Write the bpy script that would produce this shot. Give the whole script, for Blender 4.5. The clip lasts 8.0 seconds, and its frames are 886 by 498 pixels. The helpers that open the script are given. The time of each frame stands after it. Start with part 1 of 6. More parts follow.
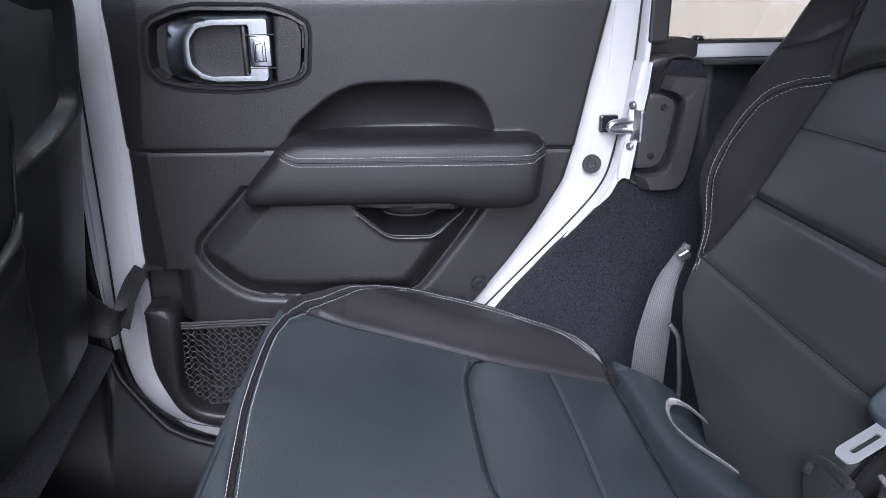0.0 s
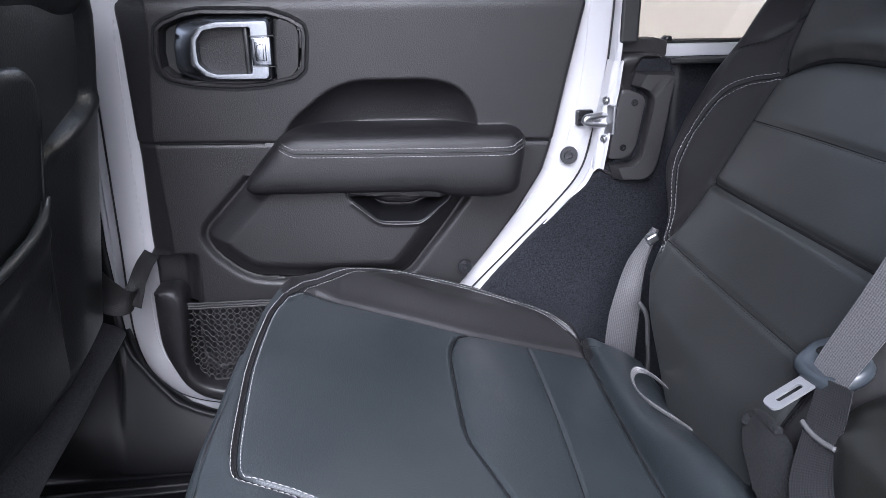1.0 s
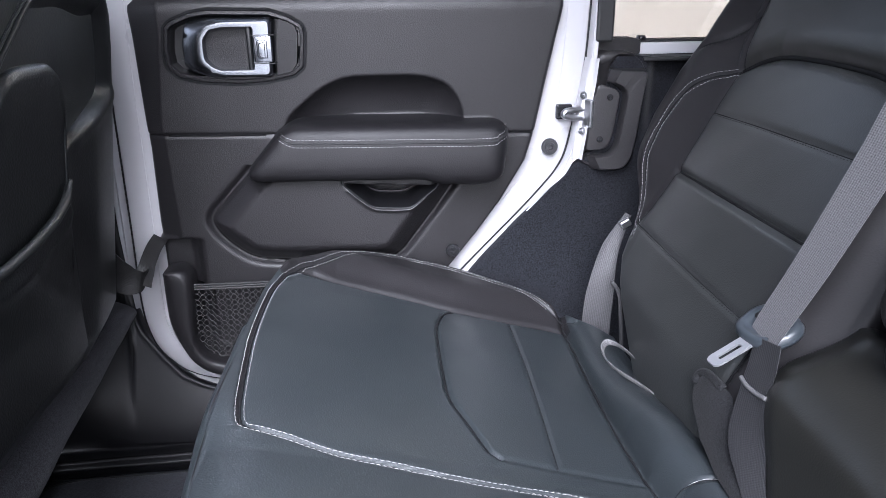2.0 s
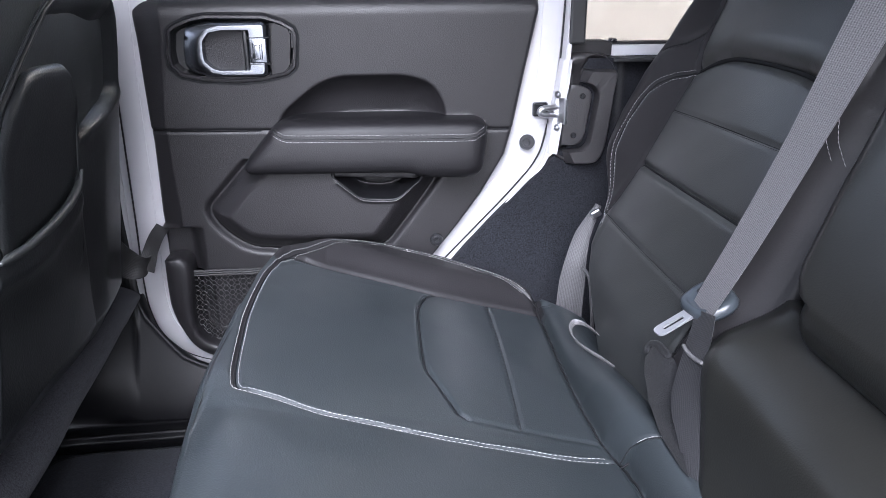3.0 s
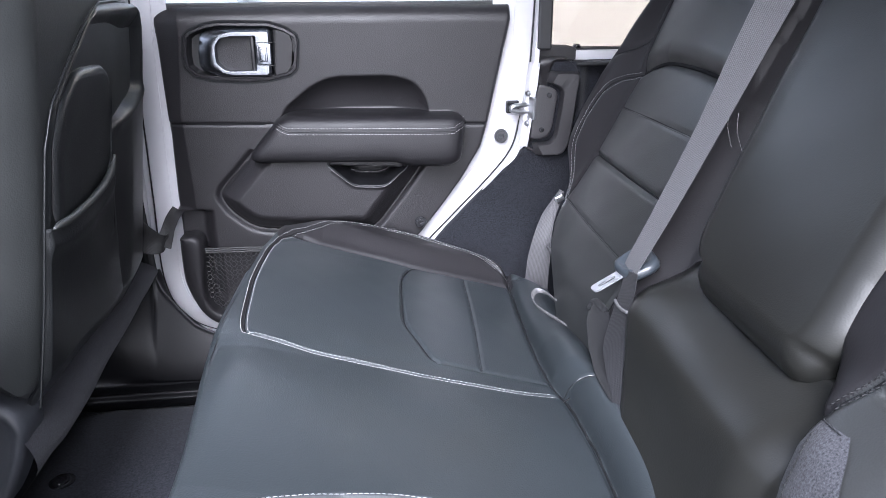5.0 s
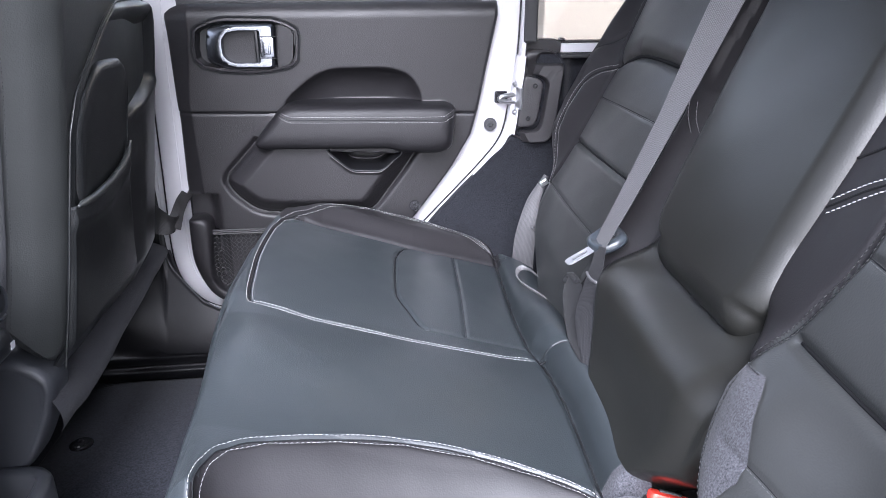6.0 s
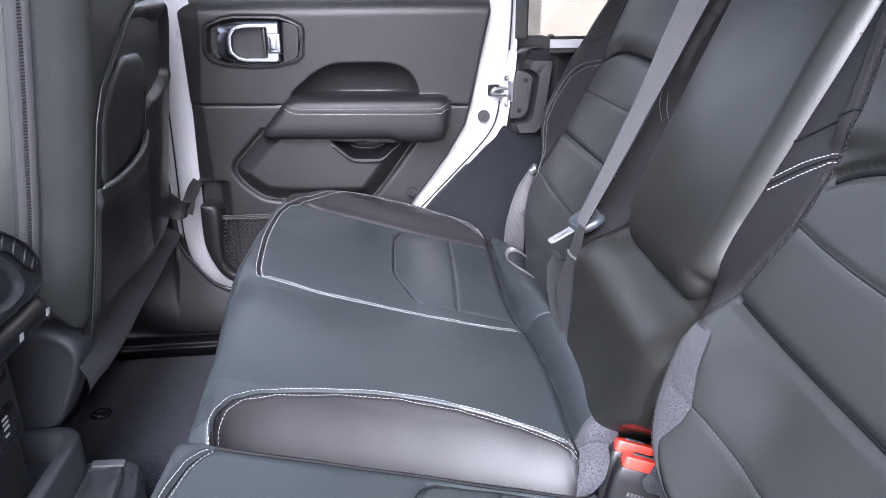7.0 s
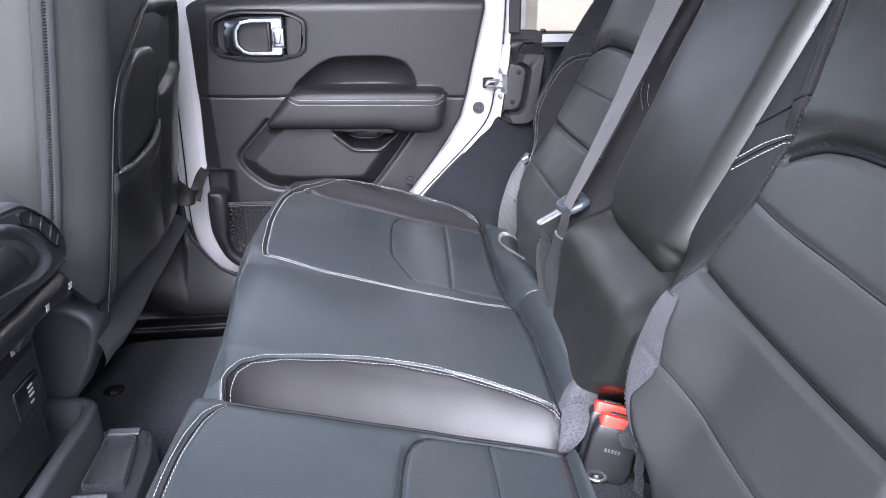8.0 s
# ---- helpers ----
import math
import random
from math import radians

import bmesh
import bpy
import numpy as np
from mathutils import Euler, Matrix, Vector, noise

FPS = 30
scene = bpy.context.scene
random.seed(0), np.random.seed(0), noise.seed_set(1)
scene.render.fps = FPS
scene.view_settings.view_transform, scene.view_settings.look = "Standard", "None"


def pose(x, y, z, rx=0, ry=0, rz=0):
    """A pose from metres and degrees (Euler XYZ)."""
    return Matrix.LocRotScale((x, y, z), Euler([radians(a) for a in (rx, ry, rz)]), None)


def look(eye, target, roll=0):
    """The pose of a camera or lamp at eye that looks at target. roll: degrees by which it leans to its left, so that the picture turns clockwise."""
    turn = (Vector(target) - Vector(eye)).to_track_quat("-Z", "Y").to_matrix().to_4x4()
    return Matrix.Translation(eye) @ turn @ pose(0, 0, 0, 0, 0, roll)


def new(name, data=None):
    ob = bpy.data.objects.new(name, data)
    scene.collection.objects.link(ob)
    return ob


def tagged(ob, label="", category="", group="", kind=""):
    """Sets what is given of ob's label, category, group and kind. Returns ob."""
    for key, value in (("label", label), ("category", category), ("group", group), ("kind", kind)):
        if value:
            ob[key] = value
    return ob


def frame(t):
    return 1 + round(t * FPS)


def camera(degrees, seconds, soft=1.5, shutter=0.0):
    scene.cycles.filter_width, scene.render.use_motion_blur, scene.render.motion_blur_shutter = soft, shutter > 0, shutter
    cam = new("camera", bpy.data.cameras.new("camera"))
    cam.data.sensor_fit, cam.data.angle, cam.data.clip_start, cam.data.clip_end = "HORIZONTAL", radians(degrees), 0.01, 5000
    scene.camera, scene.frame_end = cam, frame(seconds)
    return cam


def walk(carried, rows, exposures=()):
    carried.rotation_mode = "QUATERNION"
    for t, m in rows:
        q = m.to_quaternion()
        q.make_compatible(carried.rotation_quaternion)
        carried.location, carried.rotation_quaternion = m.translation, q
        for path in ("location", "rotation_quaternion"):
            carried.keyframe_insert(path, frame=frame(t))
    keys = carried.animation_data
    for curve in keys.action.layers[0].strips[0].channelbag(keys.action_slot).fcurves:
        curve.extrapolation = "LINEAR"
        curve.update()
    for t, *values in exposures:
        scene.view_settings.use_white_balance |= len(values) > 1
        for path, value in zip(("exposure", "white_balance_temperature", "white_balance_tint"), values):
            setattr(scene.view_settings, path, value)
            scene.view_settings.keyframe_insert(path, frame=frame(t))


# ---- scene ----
cam = camera(63.4, 8.0, soft=0.85)
PATH = [
    (0, (0.01, 0.008, 0.823), (0.158, 1.878, 0.128), -0.7),
    (0.5, (0.018, -0.033, 0.83), (0.165, 1.836, 0.132), -0.7),
    (1, (0.022, -0.073, 0.831), (0.169, 1.795, 0.133), -0.8),
    (1.5, (0.025, -0.114, 0.833), (0.17, 1.754, 0.131), -0.8),
    (3, (0.057, -0.239, 0.845), (0.199, 1.63, 0.146), -0.7),
    (3.5, (0.059, -0.28, 0.848), (0.205, 1.588, 0.149), -0.7),
    (4, (0.066, -0.321, 0.853), (0.214, 1.549, 0.16), -0.6),
    (4.5, (0.072, -0.361, 0.858), (0.217, 1.51, 0.167), -0.5),
    (6, (0.094, -0.499, 0.875), (0.224, 1.364, 0.159), -0.5),
    (6.5, (0.099, -0.547, 0.88), (0.229, 1.313, 0.156), -0.5),
    (7, (0.102, -0.595, 0.885), (0.224, 1.264, 0.158), -0.5),
    (7.5, (0.107, -0.637, 0.89), (0.229, 1.222, 0.161), -0.5),
    (8, (0.106, -0.671, 0.887), (0.226, 1.185, 0.152), -0.5),
]
walk(cam, [(t, look(eye, target, roll)) for t, eye, target, roll in PATH],
     [(0, 1.78, 5600, 15), (1.5, 1.88, 5600, 15), (3, 2.05, 5600, 15), (4.5, 2.17, 5600, 15), (6, 2.30, 5650, 16), (8, 2.44, 5700, 17)])

# ---- world and light ----
# x: towards the car's tail, y: towards the closed far door, z: up; the car's middle line is y = MID
MID = 0.235
world = bpy.data.worlds.new("sky")
scene.world = world
world.use_nodes = True
wn = world.node_tree
sky = wn.nodes.new("ShaderNodeTexSky")
sky.sky_type, sky.sun_disc = "NISHITA", False
sky.sun_elevation, sky.sun_rotation = radians(36), radians(184)
sky.air_density, sky.dust_density = 1.0, 6.0
haze = wn.nodes.new("ShaderNodeHueSaturation")
haze.inputs["Saturation"].default_value = 0.35
wn.links.new(sky.outputs[0], haze.inputs["Color"])
wn.links.new(haze.outputs[0], wn.nodes["Background"].inputs[0])
wn.nodes["Background"].inputs[1].default_value = 0.115
sun = new("sun", bpy.data.lights.new("sun", "SUN"))
sun.data.energy, sun.data.angle, sun.data.color = 3.1, radians(40), (1.0, 0.98, 0.95)
sun.matrix_world = look((-0.7, -3.4, 4.2), (0, 0.0, 0.4))


# ---- materials ----
def nodes_of(name):
    m = bpy.data.materials.new(name)
    m.use_nodes = True
    t = m.node_tree
    return m, t, t.nodes["Principled BSDF"]


def surface(name, base, rough, grain=900.0, bump=0.15, vary=0.25, metal=0.0, spec=0.5, coat=0.0, sheen=0.0, cells=False, patch=9.0, rvary=0.12, contrast=1.0):
    """Grained surface: fine relief (cells or noise), patchy tone and gloss at hand size."""
    m, t, p = nodes_of(name)
    tc = t.nodes.new("ShaderNodeTexCoord")
    big = t.nodes.new("ShaderNodeTexNoise")
    big.inputs["Scale"].default_value, big.inputs["Detail"].default_value = patch, 5
    t.links.new(tc.outputs["Object"], big.inputs["Vector"])
    if cells:
        fine = t.nodes.new("ShaderNodeTexVoronoi")
        fine.feature = "SMOOTH_F1"
        fine.inputs["Scale"].default_value = grain
        fine_out = fine.outputs["Distance"]
    else:
        fine = t.nodes.new("ShaderNodeTexNoise")
        fine.inputs["Scale"].default_value, fine.inputs["Detail"].default_value = grain, 3
        fine_out = fine.outputs[0]
    t.links.new(tc.outputs["Object"], fine.inputs["Vector"])
    mix = t.nodes.new("ShaderNodeMix")
    mix.data_type = "RGBA"
    mix.inputs["A"].default_value = (*[c * (1 - vary) for c in base], 1)
    mix.inputs["B"].default_value = (*[min(1, c * (1 + vary)) for c in base], 1)
    add = t.nodes.new("ShaderNodeMath")
    add.operation = "MULTIPLY_ADD"
    t.links.new(fine_out, add.inputs[0])
    add.inputs[1].default_value = 0.5
    t.links.new(big.outputs[0], add.inputs[2])
    sub = t.nodes.new("ShaderNodeMath")
    sub.operation = "SUBTRACT"
    t.links.new(add.outputs[0], sub.inputs[0])
    sub.inputs[1].default_value = 0.25
    gain = t.nodes.new("ShaderNodeMath")
    gain.operation, gain.use_clamp = "MULTIPLY_ADD", True
    t.links.new(sub.outputs[0], gain.inputs[0])
    gain.inputs[1].default_value, gain.inputs[2].default_value = contrast, 0.5 - 0.5 * contrast
    t.links.new(gain.outputs[0], mix.inputs["Factor"])
    t.links.new(mix.outputs["Result"], p.inputs["Base Color"])
    rr = t.nodes.new("ShaderNodeMapRange")
    rr.inputs["To Min"].default_value, rr.inputs["To Max"].default_value = max(0.03, rough - rvary), min(1, rough + rvary)
    t.links.new(big.outputs[0], rr.inputs["Value"])
    t.links.new(rr.outputs[0], p.inputs["Roughness"])
    if bump:
        b = t.nodes.new("ShaderNodeBump")
        b.inputs["Strength"].default_value, b.inputs["Distance"].default_value = bump, 0.0006
        t.links.new(fine_out, b.inputs["Height"])
        t.links.new(b.outputs[0], p.inputs["Normal"])
    p.inputs["Metallic"].default_value = metal
    p.inputs["Specular IOR Level"].default_value = spec
    p.inputs["Coat Weight"].default_value = coat
    p.inputs["Coat Roughness"].default_value = 0.05
    p.inputs["Sheen Weight"].default_value = sheen
    return m


LEATHER = surface("seat_leather", (0.0203, 0.0240, 0.0264), 0.34, 640, 0.30, 0.15, spec=0.5, cells=True)
ARM_LEATHER = surface("armrest_leather", (0.0075, 0.0070, 0.0080), 0.50, 700, 0.3, 0.2, spec=0.24, cells=True)
BACK_LEATHER = surface("backrest_leather", (0.0128, 0.0127, 0.0113), 0.33, 640, 0.16, 0.18, spec=0.48, cells=True, rvary=0.04)
SHELL = surface("matt_black_seat_panel", (0.0118, 0.0125, 0.0128), 0.34, 480, 0.4, 0.2, spec=0.45, cells=True)
SILL = surface("dull_sill_plastic", (0.0045, 0.0045, 0.0052), 0.40, 800, 0.15, 0.2, spec=0.22)
LEATHER_SIDE_SHADE = surface("bolster_and_front_shade_leather", (0.0140, 0.0131, 0.0142), 0.45, 620, 0.18, 0.2, spec=0.28, cells=True)
# copy of the backrest leather, with the lower panels' stronger light in its colour
BACK_LEATHER_LIT = surface("backrest_leather_lit", (0.0262, 0.0272, 0.0272), 0.35, 640, 0.24, 0.16, spec=0.5, cells=True)
LEATHER_FRONT = surface("front_seat_leather", (0.0255, 0.0270, 0.0265), 0.38, 560, 0.3, 0.2, spec=0.5, cells=True)
TRIM = surface("door_trim_plastic", (0.0130, 0.0122, 0.0134), 0.43, 680, 0.50, 0.3, spec=0.34, cells=True)
TRIM_SMOOTH = surface("smooth_black_plastic", (0.015, 0.016, 0.0185), 0.38, 500, 0.12, 0.2, spec=0.5)
PLASTIC = surface("grained_black_plastic", (0.033, 0.035, 0.040), 0.45, 700, 0.25, 0.2, cells=True)
GLOSS = surface("dark_gloss_plastic", (0.012, 0.012, 0.014), 0.2, 300, 0.02, 0.1)
RUBBER = surface("rubber_seal", (0.009, 0.009, 0.010), 0.6, 400, 0.1, 0.2)
CARPET = surface("carpet", (0.0125, 0.013, 0.016), 0.95, 420, 1.0, 0.9, spec=0.1, sheen=0.1, patch=480, contrast=1.8)
MAT = surface("mat_carpet", (0.024, 0.025, 0.031), 0.95, 420, 1.0, 0.8, spec=0.08, sheen=0.06, patch=330, contrast=1.5)
FELT_DARK = surface("dark_felt", (0.012, 0.0121, 0.0132), 0.95, 650, 1.0, 0.7, spec=0.1, sheen=0.05, patch=520, contrast=1.6)
FELT = surface("felt_lining", (0.043, 0.0432, 0.049), 0.95, 650, 1.0, 0.8, spec=0.1, sheen=0.08, patch=520, contrast=1.6)
PAINT = surface("white_car_paint", (0.46, 0.456, 0.475), 0.3, 60, 0.0, 0.03, coat=0.6, patch=4)
PAINT_DULL = surface("white_body_primer", (0.50, 0.50, 0.53), 0.45, 60, 0.05, 0.06, coat=0.2, patch=14)
CHROME = surface("satin_chrome", (0.34, 0.355, 0.39), 0.25, 200, 0.02, 0.05, metal=1.0, rvary=0.05)
STEEL = surface("zinc_steel", (0.52, 0.52, 0.54), 0.32, 300, 0.1, 0.12, metal=1.0)
THREAD = surface("pale_thread", (0.33, 0.325, 0.33), 0.7, 2500, 0.4, 0.1)
SEAM = surface("seam_fold", (0.006, 0.006, 0.007), 0.8, 900, 0.1, 0.1, spec=0.2)
GREY_THREAD = surface("grey_thread", (0.065, 0.065, 0.068), 0.7, 2500, 0.4, 0.1)
DARK_THREAD = surface("dark_thread", (0.008, 0.008, 0.009), 0.7, 2500, 0.4, 0.1)
CORD = surface("grey_cord", (0.22, 0.21, 0.22), 0.85, 1500, 0.6, 0.3)
RED = surface("red_plastic", (0.75, 0.05, 0.03), 0.4, 300, 0.05, 0.08)
PRINT = surface("white_print", (0.5, 0.5, 0.52), 0.6, 300, 0.0, 0.05)
CREAM = surface("cream_render_wall", (0.66, 0.60, 0.50), 0.9, 60, 0.3, 0.06, patch=1.2)
BOUNCE_GROUND = surface("pale_bounce_ground", (0.30, 0.30, 0.29), 0.9, 120, 0.8, 0.4, patch=2)
HEADLINER = surface("headliner_fabric", (0.045, 0.045, 0.047), 0.9, 500, 0.3, 0.1)
MUTED = surface("muted_facade", (0.14, 0.15, 0.17), 0.7, 20, 0.1, 0.4, patch=0.6)


def woven(name, base, fuzz=0.03):
    """Belt webbing: ribs along the band and a fine cross weave."""
    m, t, p = nodes_of(name)
    uv = t.nodes.new("ShaderNodeUVMap")
    sep = t.nodes.new("ShaderNodeSeparateXYZ")
    t.links.new(uv.outputs[0], sep.inputs[0])

    def sine(sock, k):
        a = t.nodes.new("ShaderNodeMath")
        a.operation = "MULTIPLY"
        a.inputs[1].default_value = k
        t.links.new(sock, a.inputs[0])
        b = t.nodes.new("ShaderNodeMath")
        b.operation = "SINE"
        t.links.new(a.outputs[0], b.inputs[0])
        return b.outputs[0]
    mul = t.nodes.new("ShaderNodeMath")
    mul.operation = "ADD"
    t.links.new(sine(sep.outputs[0], 2 * math.pi / 0.0026), mul.inputs[0])
    half = t.nodes.new("ShaderNodeMath")
    half.operation = "MULTIPLY"
    half.inputs[1].default_value = 0.45
    t.links.new(sine(sep.outputs[1], 2 * math.pi / 0.0021), half.inputs[0])
    t.links.new(half.outputs[0], mul.inputs[1])
    rng = t.nodes.new("ShaderNodeMapRange")
    rng.inputs["From Min"].default_value, rng.inputs["From Max"].default_value = -2, 2
    t.links.new(mul.outputs[0], rng.inputs["Value"])
    mix = t.nodes.new("ShaderNodeMix")
    mix.data_type = "RGBA"
    mix.inputs["A"].default_value = (*[c * 0.45 for c in base], 1)
    mix.inputs["B"].default_value = (*[c * 1.6 for c in base], 1)
    fleck = t.nodes.new("ShaderNodeTexNoise")
    fleck.inputs["Scale"].default_value, fleck.inputs["Detail"].default_value = 620, 2
    t.links.new(uv.outputs[0], fleck.inputs["Vector"])
    both = t.nodes.new("ShaderNodeMath")
    both.operation, both.use_clamp = "MULTIPLY_ADD", True
    t.links.new(fleck.outputs[0], both.inputs[0])
    both.inputs[1].default_value = 1.4
    shift = t.nodes.new("ShaderNodeMath")
    shift.operation = "SUBTRACT"
    t.links.new(rng.outputs[0], shift.inputs[0])
    shift.inputs[1].default_value = 0.7
    t.links.new(shift.outputs[0], both.inputs[2])
    t.links.new(both.outputs[0], mix.inputs["Factor"])
    t.links.new(mix.outputs["Result"], p.inputs["Base Color"])
    b = t.nodes.new("ShaderNodeBump")
    b.inputs["Strength"].default_value, b.inputs["Distance"].default_value = 0.7, 0.0005
    t.links.new(rng.outputs[0], b.inputs["Height"])
    t.links.new(b.outputs[0], p.inputs["Normal"])
    p.inputs["Roughness"].default_value = 0.55
    p.inputs["Sheen Weight"].default_value = fuzz
    return m


WEB = woven("belt_webbing", (0.095, 0.0925, 0.096))
WEB_DARK = woven("dark_webbing", (0.012, 0.0115, 0.0115), 0.0)


def glass_of(name, tint):
    m, t, p = nodes_of(name)
    p.inputs["Base Color"].default_value = (*tint, 1)
    p.inputs["Roughness"].default_value = 0.0
    p.inputs["IOR"].default_value = 1.5
    p.inputs["Transmission Weight"].default_value = 1.0
    return m


GLASS = glass_of("window_glass", (0.92, 0.95, 0.94))
TINTED = glass_of("tinted_glass", (0.24, 0.235, 0.23))


# ---- mesh helpers ----
def origin(ob):
    v = Vector((0, 0, 0))
    while ob:
        v += ob.location
        ob = ob.parent
    return v


def thing(name, at, label, category, group="", kind=""):
    ob = new(name)
    ob.empty_display_size = 0.05
    ob.location = at
    return tagged(ob, label, category, group, kind)


def finish(name, me, material, parent, label="", smooth=True):
    me.materials.append(material)
    if smooth:
        me.polygons.foreach_set("use_smooth", [True] * len(me.polygons))
    ob = new(name, me)
    if parent:
        me.transform(Matrix.Translation(-origin(parent)))
        ob.parent = parent
    if label:
        ob["label"] = label
    return ob


def part(name, bm, material, parent, label="", smooth=False, sharp=35):
    """A bmesh in world places as one mesh object under a thing or a part."""
    bmesh.ops.recalc_face_normals(bm, faces=bm.faces)
    me = bpy.data.meshes.new(name)
    bm.to_mesh(me)
    bm.free()
    if smooth:
        me.set_sharp_from_angle(angle=radians(sharp))
    return finish(name, me, material, parent, label, smooth)


def raw(name, verts, faces, material, parent, label="", sharp=0):
    me = bpy.data.meshes.new(name)
    me.from_pydata([tuple(v) for v in verts], [], faces)
    me.validate()
    if sharp:
        me.set_sharp_from_angle(angle=radians(sharp))
    return finish(name, me, material, parent, label, True)


def grid_faces(n, m, flip=False, wrap=False):
    out = []
    for i in range(n - 1):
        for j in range(m if wrap else m - 1):
            k = (j + 1) % m
            q = (i * m + j, i * m + k, (i + 1) * m + k, (i + 1) * m + j)
            out.append(q[::-1] if flip else q)
    return out


def box_bm(lo, hi, bevel=0.0, seg=2):
    bm = bmesh.new()
    bmesh.ops.create_cube(bm, size=1)
    for v in bm.verts:
        v.co = Vector([l + (c + 0.5) * (h - l) for c, l, h in zip(v.co, lo, hi)])
    if bevel:
        bmesh.ops.bevel(bm, geom=list(bm.edges), offset=bevel, segments=seg, profile=0.5, affect="EDGES")
    return bm


def turn_bm(bm, m):
    bmesh.ops.transform(bm, matrix=m, verts=bm.verts)
    return bm


def prism_bm(points, lift, bevel=0.0, seg=2):
    """points: a closed ring of world places; lift: the vector to the other face."""
    bm = bmesh.new()
    a = [bm.verts.new(Vector(p)) for p in points]
    b = [bm.verts.new(Vector(p) + Vector(lift)) for p in points]
    bm.faces.new(a)
    bm.faces.new(b[::-1])
    n = len(a)
    for i in range(n):
        bm.faces.new((a[i], b[i], b[(i + 1) % n], a[(i + 1) % n]))
    bmesh.ops.recalc_face_normals(bm, faces=bm.faces)
    if bevel:
        edges = [e for e in bm.edges if any(len(f.verts) == n for f in e.link_faces)]
        bmesh.ops.bevel(bm, geom=edges, offset=bevel, segments=seg, profile=0.5, affect="EDGES")
    return bm


def smooth_line(points, n=60, closed=False):
    """A smooth curve through the points (Catmull-Rom), n places at even steps."""
    P = np.array(points, float)
    if closed:
        P = np.vstack([P[-1], P, P[0], P[1]])
    else:
        P = np.vstack([2 * P[0] - P[1], P, 2 * P[-1] - P[-2]])
    out = []
    for i in range(1, len(P) - 2):
        for s in np.linspace(0, 1, 14, endpoint=False):
            a, b, c, d = P[i - 1:i + 3]
            out.append(0.5 * (2 * b + (c - a) * s + (2 * a - 5 * b + 4 * c - d) * s * s + (3 * b - a - 3 * c + d) * s ** 3))
    out.append(P[-2])
    out = np.array(out)
    L = np.r_[0, np.cumsum(np.linalg.norm(np.diff(out, axis=0), axis=1))]
    t = np.linspace(0, L[-1], n, endpoint=not closed)
    return np.stack([np.interp(t, L, out[:, k]) for k in range(out.shape[1])], 1)


def rounded(points, r, n=6):
    """A closed polygon in 2D with its corners rounded by about r."""
    P, out = [np.array(p, float) for p in points], []
    for i, p in enumerate(P):
        a, b = P[i - 1], P[(i + 1) % len(P)]
        la, lb = np.linalg.norm(a - p), np.linalg.norm(b - p)
        ra = min(r, la * 0.48, lb * 0.48)
        s, e = p + (a - p) / la * ra, p + (b - p) / lb * ra
        for t in np.linspace(0, 1, n):
            out.append((1 - t) ** 2 * s + 2 * t * (1 - t) * p + t * t * e)
    return np.array(out)


def even(points, n):
    """A closed ring resampled to n places at even steps."""
    P = np.vstack([points, points[:1]])
    L = np.r_[0, np.cumsum(np.linalg.norm(np.diff(P, axis=0), axis=1))]
    t = np.linspace(0, L[-1], n, endpoint=False)
    return np.stack([np.interp(t, L, P[:, k]) for k in range(P.shape[1])], 1)


def tube(points, r, seg=8, closed=False):
    """Vertices and faces of a tube; r may be a number or one per point."""
    P = np.array(points, float)
    n = len(P)
    R = np.full(n, r) if np.isscalar(r) else np.array(r)
    T = np.gradient(P, axis=0) if not closed else np.roll(P, -1, 0) - np.roll(P, 1, 0)
    T /= np.linalg.norm(T, axis=1)[:, None] + 1e-12
    up = np.array([0.13, 0.21, 0.97]) if abs(T[0][2]) < 0.9 else np.array([1.0, 0.1, 0.05])
    V = []
    for p, t, rr in zip(P, T, R):
        a = np.cross(t, up)
        a /= np.linalg.norm(a) + 1e-12
        b = np.cross(t, a)
        up = np.cross(a, t)
        for k in range(seg):
            w = 2 * math.pi * k / seg
            V.append(p + rr * (a * math.cos(w) + b * math.sin(w)))
    F = grid_faces(n, seg, wrap=True)
    if closed:
        F += [((n - 1) * seg + k, (n - 1) * seg + (k + 1) % seg, (k + 1) % seg, k) for k in range(seg)]
    else:
        F += [tuple(range(seg))[::-1], tuple(range((n - 1) * seg, n * seg))]
    return V, F


def merge(parts):
    V, F = [], []
    for v, f in parts:
        o = len(V)
        V += list(v)
        F += [tuple(i + o for i in q) for q in f]
    return V, F


